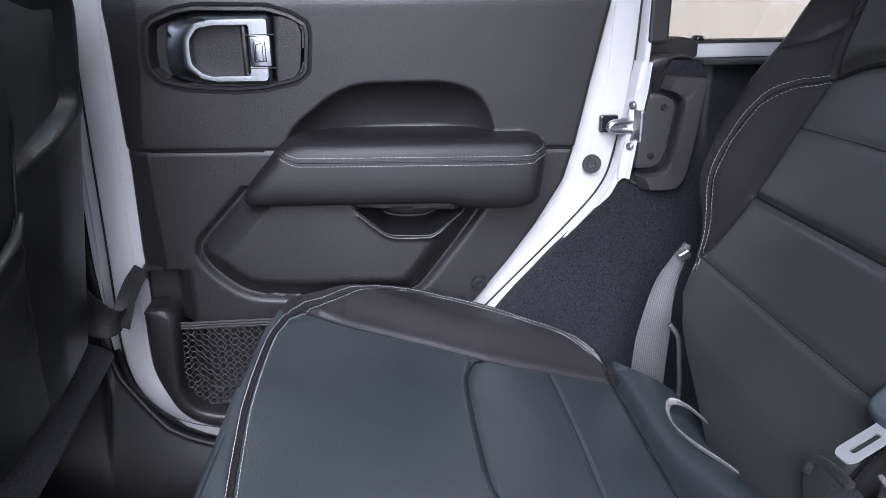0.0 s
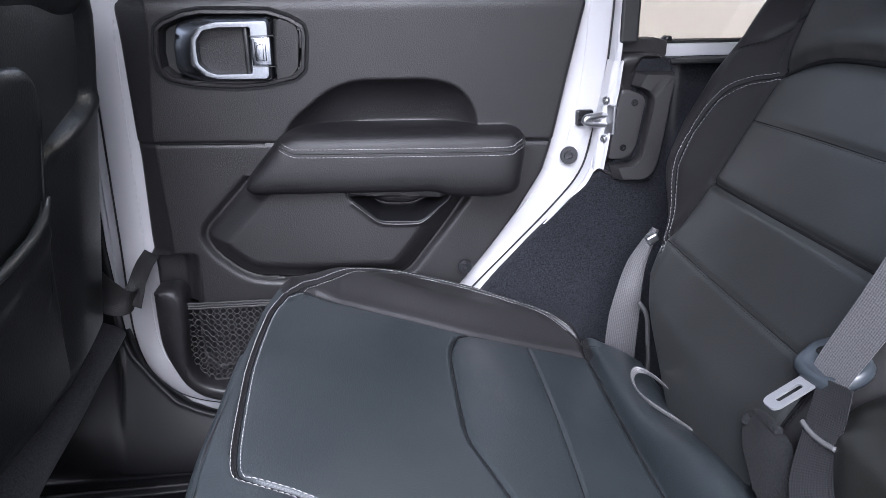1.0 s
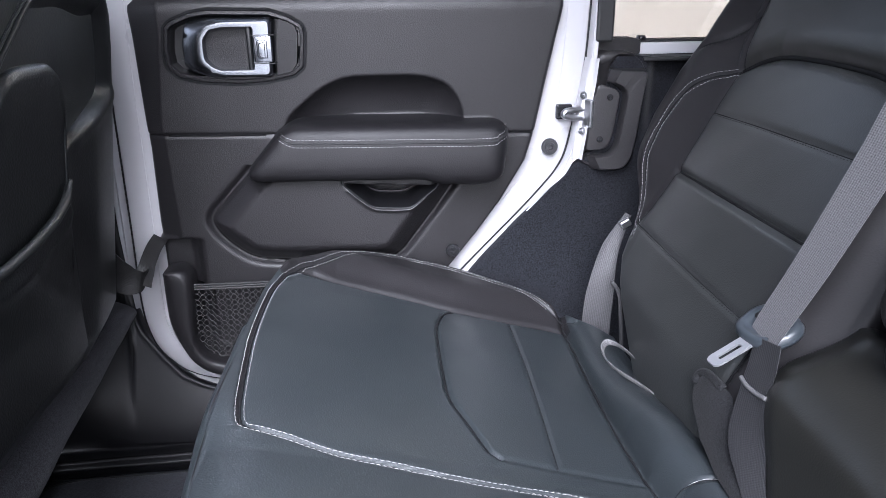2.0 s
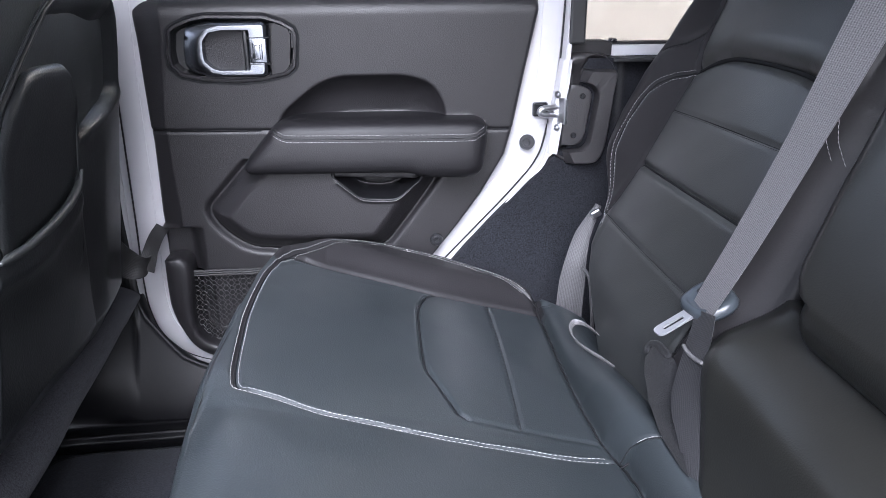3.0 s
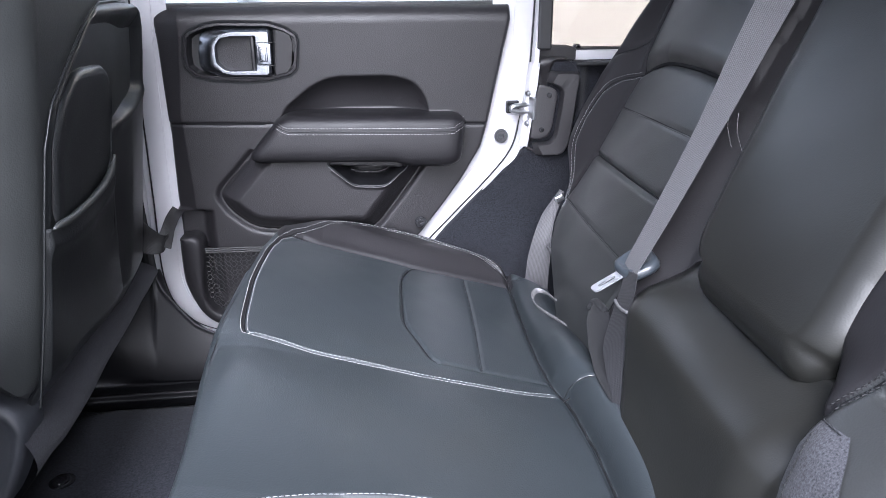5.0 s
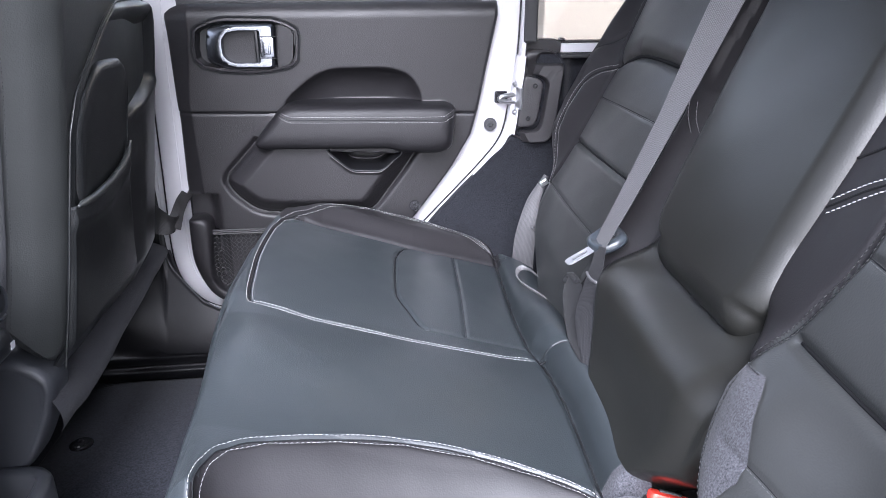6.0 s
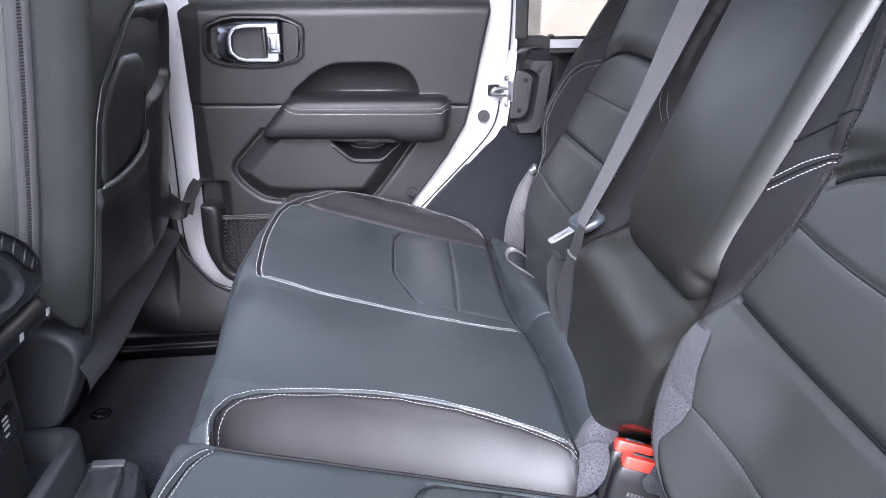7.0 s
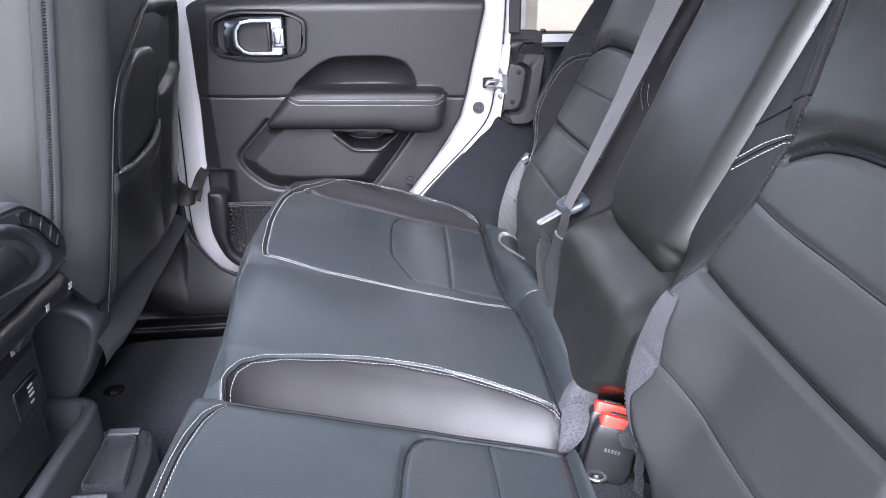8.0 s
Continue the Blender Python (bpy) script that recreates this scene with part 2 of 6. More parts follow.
def stitches(line, normal, pitch=0.0056, length=0.0044, r=0.00040, lift=0.0003):
    """A row of short raised stitches along a line of places; normal: one vector or one per place."""
    P = np.array(line, float)
    N = np.array(normal, float)
    N = np.tile(N, (len(P), 1)) if N.ndim == 1 else N
    L = np.r_[0, np.cumsum(np.linalg.norm(np.diff(P, axis=0), axis=1))]
    made = []
    for s in np.arange(0.0, L[-1] - length, pitch):
        jit = random.uniform(-0.0003, 0.0003)
        q = [np.array([np.interp(s + jit + f * length, L, P[:, k]) for k in range(3)]) for f in (0, 0.5, 1)]
        n = np.array([np.interp(s, L, N[:, k]) for k in range(3)])
        n /= np.linalg.norm(n)
        t = q[2] - q[0]
        t /= np.linalg.norm(t) + 1e-12
        a = np.cross(t, n)
        V = []
        for k, (c, w) in enumerate(zip(q, (0.55, 1.0, 0.55))):
            c = c + n * (lift + (0.0004 if k == 1 else -0.0002))
            for u, v in ((-1, 0), (-0.5, 0.9), (0.5, 0.9), (1, 0), (0, -0.9)):
                V.append(c + a * u * r * w + n * v * r * w)
        made.append((V, grid_faces(3, 5, wrap=True) + [(4, 3, 2, 1, 0), (10, 11, 12, 13, 14)]))
    return merge(made)


def ribbon(name, line, across, width, material, parent, thick=0.0012, label="", cols=6, bow=0.0):
    """A woven band along a line; across: the direction of its width at each place."""
    P, A = np.array(line, float), np.array(across, float)
    A = np.tile(A, (len(P), 1)) if A.ndim == 1 else A
    W = np.full(len(P), width) if np.isscalar(width) else np.array(width)
    T = np.gradient(P, axis=0)
    T /= np.linalg.norm(T, axis=1)[:, None]
    A = A - T * np.sum(A * T, 1)[:, None]
    A /= np.linalg.norm(A, axis=1)[:, None]
    N = np.cross(T, A)
    L = np.r_[0, np.cumsum(np.linalg.norm(np.diff(P, axis=0), axis=1))]
    ring = [(c / cols - 0.5, 0.5) for c in range(cols + 1)] + [(0.5 - c / cols, -0.5) for c in range(cols + 1)]
    V, uv = [], []
    for p, a, n, w, l in zip(P, A, N, W, L):
        for u, h in ring:
            V.append(p + a * u * w + n * (h * thick * (1 - (abs(u) > 0.49) * 0.6) + bow * (1 - 4 * u * u)))
            uv.append((u * w, l))
    m = len(ring)
    F = grid_faces(len(P), m, wrap=True)
    F += [tuple(range(m))[::-1], tuple(range((len(P) - 1) * m, len(P) * m))]
    ob = raw(name, V, F, material, parent, label, sharp=50)
    layer = ob.data.uv_layers.new(name="UVMap")
    for loop in ob.data.loops:
        layer.data[loop.index].uv = uv[loop.vertex_index]
    return ob


def sstep(t):
    t = np.clip(t, 0, 1)
    return t * t * (3 - 2 * t)


def line_gap(X, Y, pts):
    """Distance of each (X, Y) to an open polyline."""
    best = np.full(X.shape, 9.0)
    for (ax, ay), (bx, by) in zip(pts[:-1], pts[1:]):
        dx, dy = bx - ax, by - ay
        t = np.clip(((X - ax) * dx + (Y - ay) * dy) / (dx * dx + dy * dy + 1e-12), 0, 1)
        best = np.minimum(best, np.hypot(X - ax - t * dx, Y - ay - t * dy))
    return best


def inside(X, Y, pts):
    """Depth inside a closed polygon (0 outside)."""
    P = [tuple(p) for p in pts]
    hit = np.zeros(X.shape, bool)
    for (ax, ay), (bx, by) in zip(P, P[1:] + P[:1]):
        c = ((ay > Y) != (by > Y)) & (X < (bx - ax) * (Y - ay) / (by - ay + 1e-12) + ax)
        hit ^= c
    return np.where(hit, line_gap(X, Y, P + P[:1]), 0.0)


def groove(X, Y, seams):
    """Sum of seam grooves: rows of (points, depth, half width)."""
    out = np.zeros(X.shape)
    for pts, d, w in seams:
        g = line_gap(X, Y, pts)
        out = np.minimum(out, -d * np.exp(-(g / w) ** 2))
    return out


def padding(xy, height, place, nu, nv, skirt, sides):
    """A stuffed pad: xy(u, v) -> plan, height(X, Y), place(X, Y, H) -> world; its rim rolls over by the skirt's rows of
    (out, drop) on the sides named (a: u=0, b: u=1, c: v=0, d: v=1)."""
    k = len(skirt)
    iu = np.arange(-k if "a" in sides else 0, nu + (k if "b" in sides else 0) + 1)
    iv = np.arange(-k if "c" in sides else 0, nv + (k if "d" in sides else 0) + 1)
    I, J = np.meshgrid(iu, iv, indexing="ij")
    u, v = np.clip(I, 0, nu) / nu, np.clip(J, 0, nv) / nv
    X, Y = xy(u, v)
    H = height(X, Y)
    du, dv = I - np.clip(I, 0, nu), J - np.clip(J, 0, nv)
    d = np.maximum(abs(du), abs(dv))
    out, drop = np.r_[0, [s[0] for s in skirt]][d], np.r_[0, [s[1] for s in skirt]][d]
    ln = np.hypot(du, dv) + 1e-9
    W = place(X + out * du / ln, Y + out * dv / ln, H - drop)
    V = np.stack(W, -1).reshape(-1, 3)
    return V.tolist(), grid_faces(len(iu), len(iv))


def puff(outline, spine, rows, place):
    """A raised shape from a closed outline: rows of (share of the way to the spine, height)."""
    O = np.array(outline, float)
    (x0, z0), (x1, z1) = spine
    f = np.clip(((O[:, 0] - x0) / (x1 - x0 + 1e-9)), 0, 1)
    C = np.stack([x0 + f * (x1 - x0), z0 + f * (z1 - z0)], 1)
    V, n = [], len(O)
    for s, h in rows:
        V += [place(*(o + (c - o) * s), h) for o, c in zip(O, C)]
    return V, grid_faces(len(rows), n, wrap=True) + [tuple(range((len(rows) - 1) * n, len(rows) * n))]


def loft(rings, place, cap=False):
    """Closed rings of equal length (2D), each with its height."""
    n = len(rings[0][0])
    V = [place(*p, h) for ring, h in rings for p in ring]
    F = grid_faces(len(rings), n, wrap=True)
    if cap:
        F.append(tuple(range((len(rings) - 1) * n, len(rings) * n)))
    return V, F


def screw(parent, at, normal, r, material=None, name="screw", h=0.003):
    """A round fastener: washer, head and a star socket."""
    z = Vector(normal).normalized()
    x = z.orthogonal().normalized()
    y = z.cross(x)
    V, prof, seg = [], ((1.0, 0.0), (1.0, 0.35), (0.92, 0.6), (0.62, 0.6), (0.58, 1.0), (0.36, 1.0), (0.3, 0.35), (0.0, 0.3)), 24
    for q, hh in prof:
        for k in range(seg):
            w = 2 * math.pi * k / seg
            rr = r * q * (1 + (0.12 * math.cos(6 * w) if q == 0.3 else 0))
            V.append(Vector(at) + x * rr * math.cos(w) + y * rr * math.sin(w) + z * h * hh)
    return raw(name, V, grid_faces(len(prof), seg, wrap=True), material or GLOSS, parent, sharp=40)


# ---- the setting ----
def structure(name, bm, material, label, smooth=False):
    ob = part(name, bm, material, None, smooth=smooth)
    return tagged(ob, label, name.split("_")[0], kind="structure")


def joined(boxes):
    bm = bmesh.new()
    me = bpy.data.meshes.new("tmp")
    for lo, hi, bev in boxes:
        b = box_bm(lo, hi, bev)
        b.to_mesh(me)
        b.free()
        bm.from_mesh(me)
    bpy.data.meshes.remove(me)
    return bm


# ground out of view, made pale so that it throws light up into the cabin
structure("ground", box_bm((-900, -900, -0.60), (900, 900, -0.45)), BOUNCE_GROUND, "unseen ground round the car, pale to bounce light inside")
structure("wall_cream", box_bm((0.74, 2.6, -0.45), (9, 2.9, 4.2), 0.01), CREAM, "cream rendered building wall outside the car")
structure("backdrop", joined([((-14, 15, -0.45), (0.2, 16, 2.6), 0.02), ((-9, 14.2, -0.45), (-6.8, 15, 1.9), 0.2), ((-5, 14.0, -0.45), (-2.6, 14.9, 1.5), 0.25)]),
          MUTED, "dark buildings and vehicles far off across the yard")

# roof, sides and ends of the body shell, unseen and cut to shape the light; the near rear doorway is open
structure("ceiling", joined([((-1.55, -0.36, 1.30), (-1.0, 1.06, 1.35), 0.01), ((0.20, -0.36, 1.30), (1.5, 1.06, 1.35), 0.01), ((-1.0, -0.36, 1.30), (0.20, -0.28, 1.35), 0.01), ((-1.0, 0.42, 1.30), (0.20, 1.06, 1.35), 0.01)]), HEADLINER,
          "unseen black headliner, its opening placed to shape the cabin light")
structure("wall_left", joined([((-1.7, -0.58, -0.1), (0.62, -0.50, 0.10), 0.01), ((-1.7, -0.58, 0.10), (-0.60, -0.50, 0.25), 0.01), ((0.62, -0.58, -0.1), (1.5, -0.50, 0.74), 0.02),
                               ((-0.60, -0.58, 0.10), (-0.52, -0.50, 1.30), 0.01), ((0.64, -0.58, 0.74), (0.72, -0.50, 1.30), 0.01)]), PAINT, "white body side with an open doorway")
structure("wall_front", box_bm((-1.78, -0.5, -0.1), (-1.6, 1.0, 0.84), 0.03), PLASTIC, "unseen black bulkhead, kept low to let light in from the front")
structure("wall_rear", joined([((1.42, -0.5, -0.1), (1.5, 1.0, 0.74), 0.02)]), CARPET, "dark carpeted tail panel")


def carpet_sheet(name, x0, x1, y0, y1, zf, n, m, material, label, parent=None):
    X, Y = np.meshgrid(np.linspace(x0, x1, n), np.linspace(y0, y1, m), indexing="ij")
    V = np.stack([X, Y, zf(X, Y)], -1).reshape(-1, 3)
    return raw(name, V.tolist(), grid_faces(n, m), material, parent)


def soft_noise(X, Y, k, seed=0.0):
    return (np.sin(X * k + seed) * np.cos(Y * k * 1.3 + 2 * seed) + 0.5 * np.sin(X * k * 2.3 + Y * k * 1.7 + seed)) / 1.5


floor = carpet_sheet("floor", -1.6, 1.42, -0.5, 1.0, lambda X, Y: 0.058 + 0.0015 * soft_noise(X, Y, 20), 120, 70, MAT, "")
tagged(floor, "dark grey carpeted car floor", "floor", kind="structure")
structure("subfloor", box_bm((-1.6, -0.5, -0.1), (1.42, 1.0, 0.045)), PAINT_DULL, "painted steel floor pan under the carpet")

# closed outline of the far rear door's steel, in x and z
DOOR = rounded([(-0.352, 1.285), (-0.373, 0.86), (-0.380, 0.70), (-0.382, 0.60), (-0.385, 0.45), (-0.389, 0.34), (-0.387, 0.292), (-0.374, 0.243), (-0.338, 0.203), (-0.306, 0.187), (-0.25, 0.174),
                (-0.10, 0.165), (0.0, 0.205), (0.153, 0.37), (0.226, 0.446), (0.268, 0.49), (0.306, 0.534), (0.323, 0.562), (0.331, 0.597), (0.337, 0.627), (0.3435, 0.654), (0.351, 0.711), (0.354, 0.771), (0.357, 0.86), (0.346, 1.285)], 0.03, 5)
DOOR = even(DOOR, 320)


def offset(ring, d):
    """A closed ring moved outwards by d."""
    T = np.roll(ring, -1, 0) - np.roll(ring, 1, 0)
    T /= np.linalg.norm(T, axis=1)[:, None] + 1e-12
    N = np.stack([-T[:, 1], T[:, 0]], 1)
    area = np.sum(ring[:, 0] * np.roll(ring[:, 1], -1) - ring[:, 1] * np.roll(ring[:, 0], -1))
    return ring + (N if area < 0 else -N) * d


def on_door(x, z, h):
    return (x, 0.955 - h, z)


# body side with the doorway cut through, in strips round the door's outline
def body_side():
    V, F = loft([(offset(DOOR, 0.0036), -0.075), (offset(DOOR, 0.0036), -0.013), (offset(DOOR, 0.0046), -0.0105), (offset(DOOR, 0.0075), -0.0115), (offset(DOOR, 0.0100), -0.0100), (offset(DOOR, 0.0128), -0.0100), (offset(DOOR, 0.0140), -0.012),
                 (offset(DOOR, 0.018), -0.03)], on_door)
    ob = raw("wall_right", V, F, PAINT, None, sharp=40)
    tagged(ob, "white painted doorway flange of the car body", "wall", kind="structure")
    plates = joined([((-1.6, 1.0, -0.1), (-0.43, 1.06, 0.84), 0.01), ((0.395, 1.03, -0.1), (1.5, 1.08, 0.722), 0.006), ((-0.43, 1.0, -0.1), (0.395, 1.06, 0.14), 0.01),
                     ((-0.47, 1.0, 0.84), (-0.41, 1.06, 1.30), 0.01), ((0.40, 1.012, 0.10), (0.44, 1.06, 0.70), 0.006)])
    structure("wall_outer", plates, PAINT, "white outer body side of the car")


body_side()

# black weather strip in the gap round the door
seal = thing("door_seal", (0, 0.97, 0.2), "black rubber weather strip round the door opening", "seal")
ring = offset(DOOR, 0.0018)
V, F = tube([on_door(x, z, -0.040) for x, z in ring], 0.0050, 8, closed=True)
raw("strip", V, F, RUBBER, seal)


def trim_left(z):
    return np.interp(z, [0.187, 0.20, 0.217, 0.252, 0.300, 0.347, 0.427, 0.478, 0.60, 0.686, 0.756, 0.83], [-0.235, -0.262, -0.290, -0.318, -0.334, -0.338, -0.336, -0.337, -0.332, -0.335, -0.337, -0.341])


def trim_right(z):
    return np.interp(z, [0.185, 0.30, 0.395, 0.446, 0.50, 0.565, 0.612, 0.702, 0.80, 0.83], [-0.03, 0.06, 0.139, 0.179, 0.218, 0.256, 0.269, 0.287, 0.308, 0.308])


# ---- the far rear door ----
door = thing("rear_door", (0, 1.0, 0.155), "closed white car door with black moulded inner trim", "car door")
V, F = loft([(DOOR, -0.075), (DOOR, -0.034), (offset(DOOR, -0.0015), -0.0305), (offset(DOOR, -0.004), -0.029), (offset(DOOR, -0.0085), -0.0285), (offset(DOOR, -0.0115), -0.0268), (offset(DOOR, -0.036), -0.0268), (offset(DOOR, -0.037), -0.030)], on_door)
raw("door_steel", V, F, PAINT, door, "white painted inner door steel", sharp=40)
zs = np.linspace(0.25, 0.845, 40)
left_edge = lambda z: float(np.interp(z, [0.187, 0.203, 0.243, 0.292, 0.34, 0.45, 0.70, 0.86], [-0.306, -0.338, -0.374, -0.387, -0.389, -0.385, -0.380, -0.373]))
right_edge = lambda z: float(np.interp(z, [0.205, 0.37, 0.446, 0.49, 0.534, 0.562, 0.597, 0.654, 0.711, 0.86], [0.0, 0.153, 0.226, 0.268, 0.306, 0.323, 0.331, 0.3435, 0.351, 0.357]))
for edge, inner in ((left_edge, lambda z: float(trim_left(z)) + 0.03), (right_edge, lambda z: float(trim_right(z)) - 0.03)):
    V = [(edge(z) + (inner(z) - edge(z)) * s, 0.983, z) for z in zs for s in (0.3, 0.6, 1.0)]
    raw("inner_flange", V, grid_faces(40, 3), PAINT, door, "white painted inner flange")
part("belt_rail", box_bm((-0.365, 0.984, 0.79), (0.352, 1.0, 0.833), 0.003), RUBBER, door, "black rubber window rail")
bm = joined([((-0.352, 0.990, 0.85), (-0.338, 1.03, 1.26), 0.004), ((0.322, 0.990, 0.85), (0.340, 1.03, 1.26), 0.004), ((-0.352, 0.990, 1.255), (0.340, 1.03, 1.29), 0.004)])
part("window_frame", bm, PAINT, door, "white window frame")
bm = joined([((-0.338, 0.998, 0.842), (-0.334, 1.02, 1.26), 0.001), ((0.318, 0.998, 0.842), (0.322, 1.02, 1.26), 0.001), ((0.105, 0.996, 0.842), (0.125, 1.016, 1.26), 0.003)])
part("window_channel", bm, RUBBER, door, "black rubber glass channel")
pane = part("pane", box_bm((-0.33, 1.004, 0.83), (0.315, 1.008, 1.262)), GLASS, door, "clear side window glass")
pane.visible_shadow = False

SCOOP = rounded([(-0.126, 0.575), (-0.126, 0.640), (-0.060, 0.692), (-0.022, 0.7065), (0.092, 0.7065), (0.135, 0.692), (0.157, 0.655), (0.160, 0.575)], 0.03, 6)
POD = rounded([(-0.108, 0.640), (-0.254, 0.486), (-0.236, 0.452), (-0.191, 0.413), (-0.10, 0.405), (0.045, 0.405), (0.110, 0.490), (0.215, 0.640)], 0.025, 6)
CUP = rounded([(-0.040, 0.546), (0.008, 0.5035), (0.069, 0.5005), (0.116, 0.538)], 0.012, 5)


def trim_depth(X, Z):
    """How far the moulded door card stands into the cabin."""
    h = np.zeros(X.shape)
    edge = np.interp(Z, [0.455, 0.48, 0.636, 0.769, 0.83], [-0.297, -0.298, -0.303, -0.290, -0.288])
    h -= 0.025 * np.clip((edge - X) / 0.045, 0, 1) * sstep((Z - 0.452) / 0.006)
    h -= 0.020 * (1 - sstep((Z - 0.449) / 0.006)) * sstep((-0.262 - X) / 0.03)
    h -= 0.031 - np.sqrt(np.maximum(0.031 ** 2 - np.clip(Z - 0.796, 0, 0.031) ** 2, 0))
    seam = 0.6175 - 0.019 * (X + 0.133)
    h -= 0.005 * np.exp(-((Z - seam) / 0.0022) ** 2)
    h -= 0.002 * sstep((seam - Z) / 0.003)
    deep = inside(X, Z, SCOOP)
    h -= 0.052 * (1 - np.exp(-np.maximum(deep - 0.0015, 0) / 0.032)) * sstep(deep / 0.006)
    pod = inside(X, Z, POD)
    h += 0.032 * sstep(pod / 0.040) - 0.010 * np.exp(-(line_gap(X, Z, [tuple(p) for p in POD] + [tuple(POD[0])]) / 0.006) ** 2) * (Z < 0.57)
    cup = inside(X, Z, CUP)
    h -= 0.058 * sstep(cup / 0.012)
    h += 0.004 * np.exp(-(line_gap(X, Z, [tuple(p) for p in CUP]) / 0.004) ** 2) * (Z < 0.535)
    well = inside(X, Z, [(-0.291, 0.374), (-0.297, 0.30), (-0.292, 0.262), (-0.268, 0.244), (-0.05, 0.235), (-0.05, 0.374)])
    h -= 0.028 * sstep(well / 0.006)
    grip = ((X + 0.184) / 0.094) ** 4 + ((Z - 0.751) / 0.043) ** 4
    h -= 0.034 * (grip < 1)
    return h


def door_card():
    n, m = 250, 250
    z = np.linspace(0.187, 0.826, n)
    U = np.linspace(0, 1, m)
    Z = np.repeat(z[:, None], m, 1)
    X = trim_left(Z) + (trim_right(Z) - trim_left(Z)) * U[None]
    H = trim_depth(X, Z)
    rim = np.minimum(np.minimum(X - trim_left(Z), trim_right(Z) - X), Z - 0.187)
    H -= 0.010 * np.clip(1 - rim / 0.006, 0, 1) ** 2
    V = np.stack([X, 0.955 - H, Z], -1)
    back = V.copy()
    back[..., 1] = np.maximum(back[..., 1] + 0.004, 0.984)
    ids = lambda a: (a[0] * m + a[1])
    verts = V.reshape(-1, 3).tolist()
    faces = grid_faces(n, m)
    ringi = [(i, 0) for i in range(n)] + [(n - 1, j) for j in range(1, m)] + [(i, m - 1) for i in range(n - 2, -1, -1)] + [(0, j) for j in range(m - 2, 0, -1)]
    o = len(verts)
    verts += [back[a].tolist() for a in ringi]
    k = len(ringi)
    faces += [(ids(ringi[i]), ids(ringi[(i + 1) % k]), o + (i + 1) % k, o + i) for i in range(k)]
    return raw("trim_panel", verts, faces, TRIM, door, "black grained moulded door trim with scooped recess", sharp=60)


card = door_card()



def armrest():
    line = rounded([(-0.1755, 0.572), (-0.180, 0.560), (-0.168, 0.5525), (0.09, 0.548), (0.112, 0.540), (0.185, 0.536), (0.214, 0.546), (0.222, 0.600), (0.223, 0.625), (0.205, 0.636),
                    (0.150, 0.637), (-0.105, 0.640), (-0.126, 0.630)], 0.02, 6)
    line = even(line, 160)
    rows = [(0.0, -0.065), (0.0, 0.004), (0.04, 0.028), (0.11, 0.040), (0.22, 0.047), (0.42, 0.051), (0.7, 0.053), (0.97, 0.053)]
    place = lambda x, z, h: (x, 0.955 - h - 0.14 * max(0.0, 0.612 - z) * (h > 0.02), z)
    V, F = puff(line, ((-0.12, 0.592), (0.18, 0.592)), rows, place)
    ob = raw("armrest", V, F, ARM_LEATHER, door, "black leather armrest pad with pale double stitching", sharp=70)
    for dz, nm in ((0.0052, "upper"), (-0.0052, "lower")):
        seam = smooth_line([(-0.124, 0.624 + dz), (-0.108, 0.6155 + dz), (-0.085, 0.613 + dz), (0.05, 0.6105 + dz), (0.185, 0.6085 + dz), (0.205, 0.6135 + dz), (0.222, 0.6215 + dz)], 120)
        pts = [snap(ob, (x, z)) for x, z in seam]
        V, F = stitches(pts, (0, -1, 0.2))
        raw("stitching", V, F, THREAD, ob, "pale stitching")
    seam = smooth_line([(-0.124, 0.624), (-0.108, 0.6155), (-0.085, 0.613), (0.05, 0.6105), (0.185, 0.6085), (0.205, 0.6135), (0.222, 0.6215)], 120)
    V, F = tube([snap(ob, (x, z)) for x, z in seam], 0.0011, 6)
    raw("seam", V, F, DARK_THREAD, ob, "dark seam between the two rows")
    return ob


from mathutils.bvhtree import BVHTree


def snap(ob, xz):
    """The place on ob's face that looks into the cabin, at x and z of the world."""
    key = ob.name
    if key not in TREES:
        me = ob.data
        o = origin(ob)
        TREES[key] = BVHTree.FromPolygons([v.co + o for v in me.vertices], [tuple(p.vertices) for p in me.polygons])
    hit = TREES[key].ray_cast(Vector((xz[0], 0.3, xz[1])), Vector((0, 1, 0)))
    return np.array(hit[0]) if hit[0] else np.array((xz[0], 0.95, xz[1]))


def snap_down(ob, xy, above=1.2):
    """The place on top of ob at x and y."""
    key = ob.name
    if key not in TREES:
        o = origin(ob)
        TREES[key] = BVHTree.FromPolygons([v.co + o for v in ob.data.vertices], [tuple(p.vertices) for p in ob.data.polygons])
    hit = TREES[key].ray_cast(Vector((xy[0], xy[1], above)), Vector((0, 0, -1)))
    return (np.array(hit[0]), np.array(hit[1])) if hit[0] else (None, None)


TREES = {}
armrest()
# joint across the trim at the armrest's height, the groove's shade put in as a black tube
for x0, x1 in ((-0.296, -0.150), (0.228, 0.262)):
    V, F = tube([snap(card, (x, 0.6175 - 0.019 * (x + 0.133))) + np.array((0, -0.0004, 0)) for x in np.linspace(x0, x1, 30)], 0.0016, 6)
    raw("joint", V, F, SEAM, card, "joint between the trim halves, blackened for its shade")

LIP = surface("worn_lip", (0.085, 0.083, 0.085), 0.5, 900, 0.2, 0.3)
CUP_GLINT = surface("cup_rim_glint", (0.040, 0.039, 0.041), 0.32, 900, 0.1, 0.2)
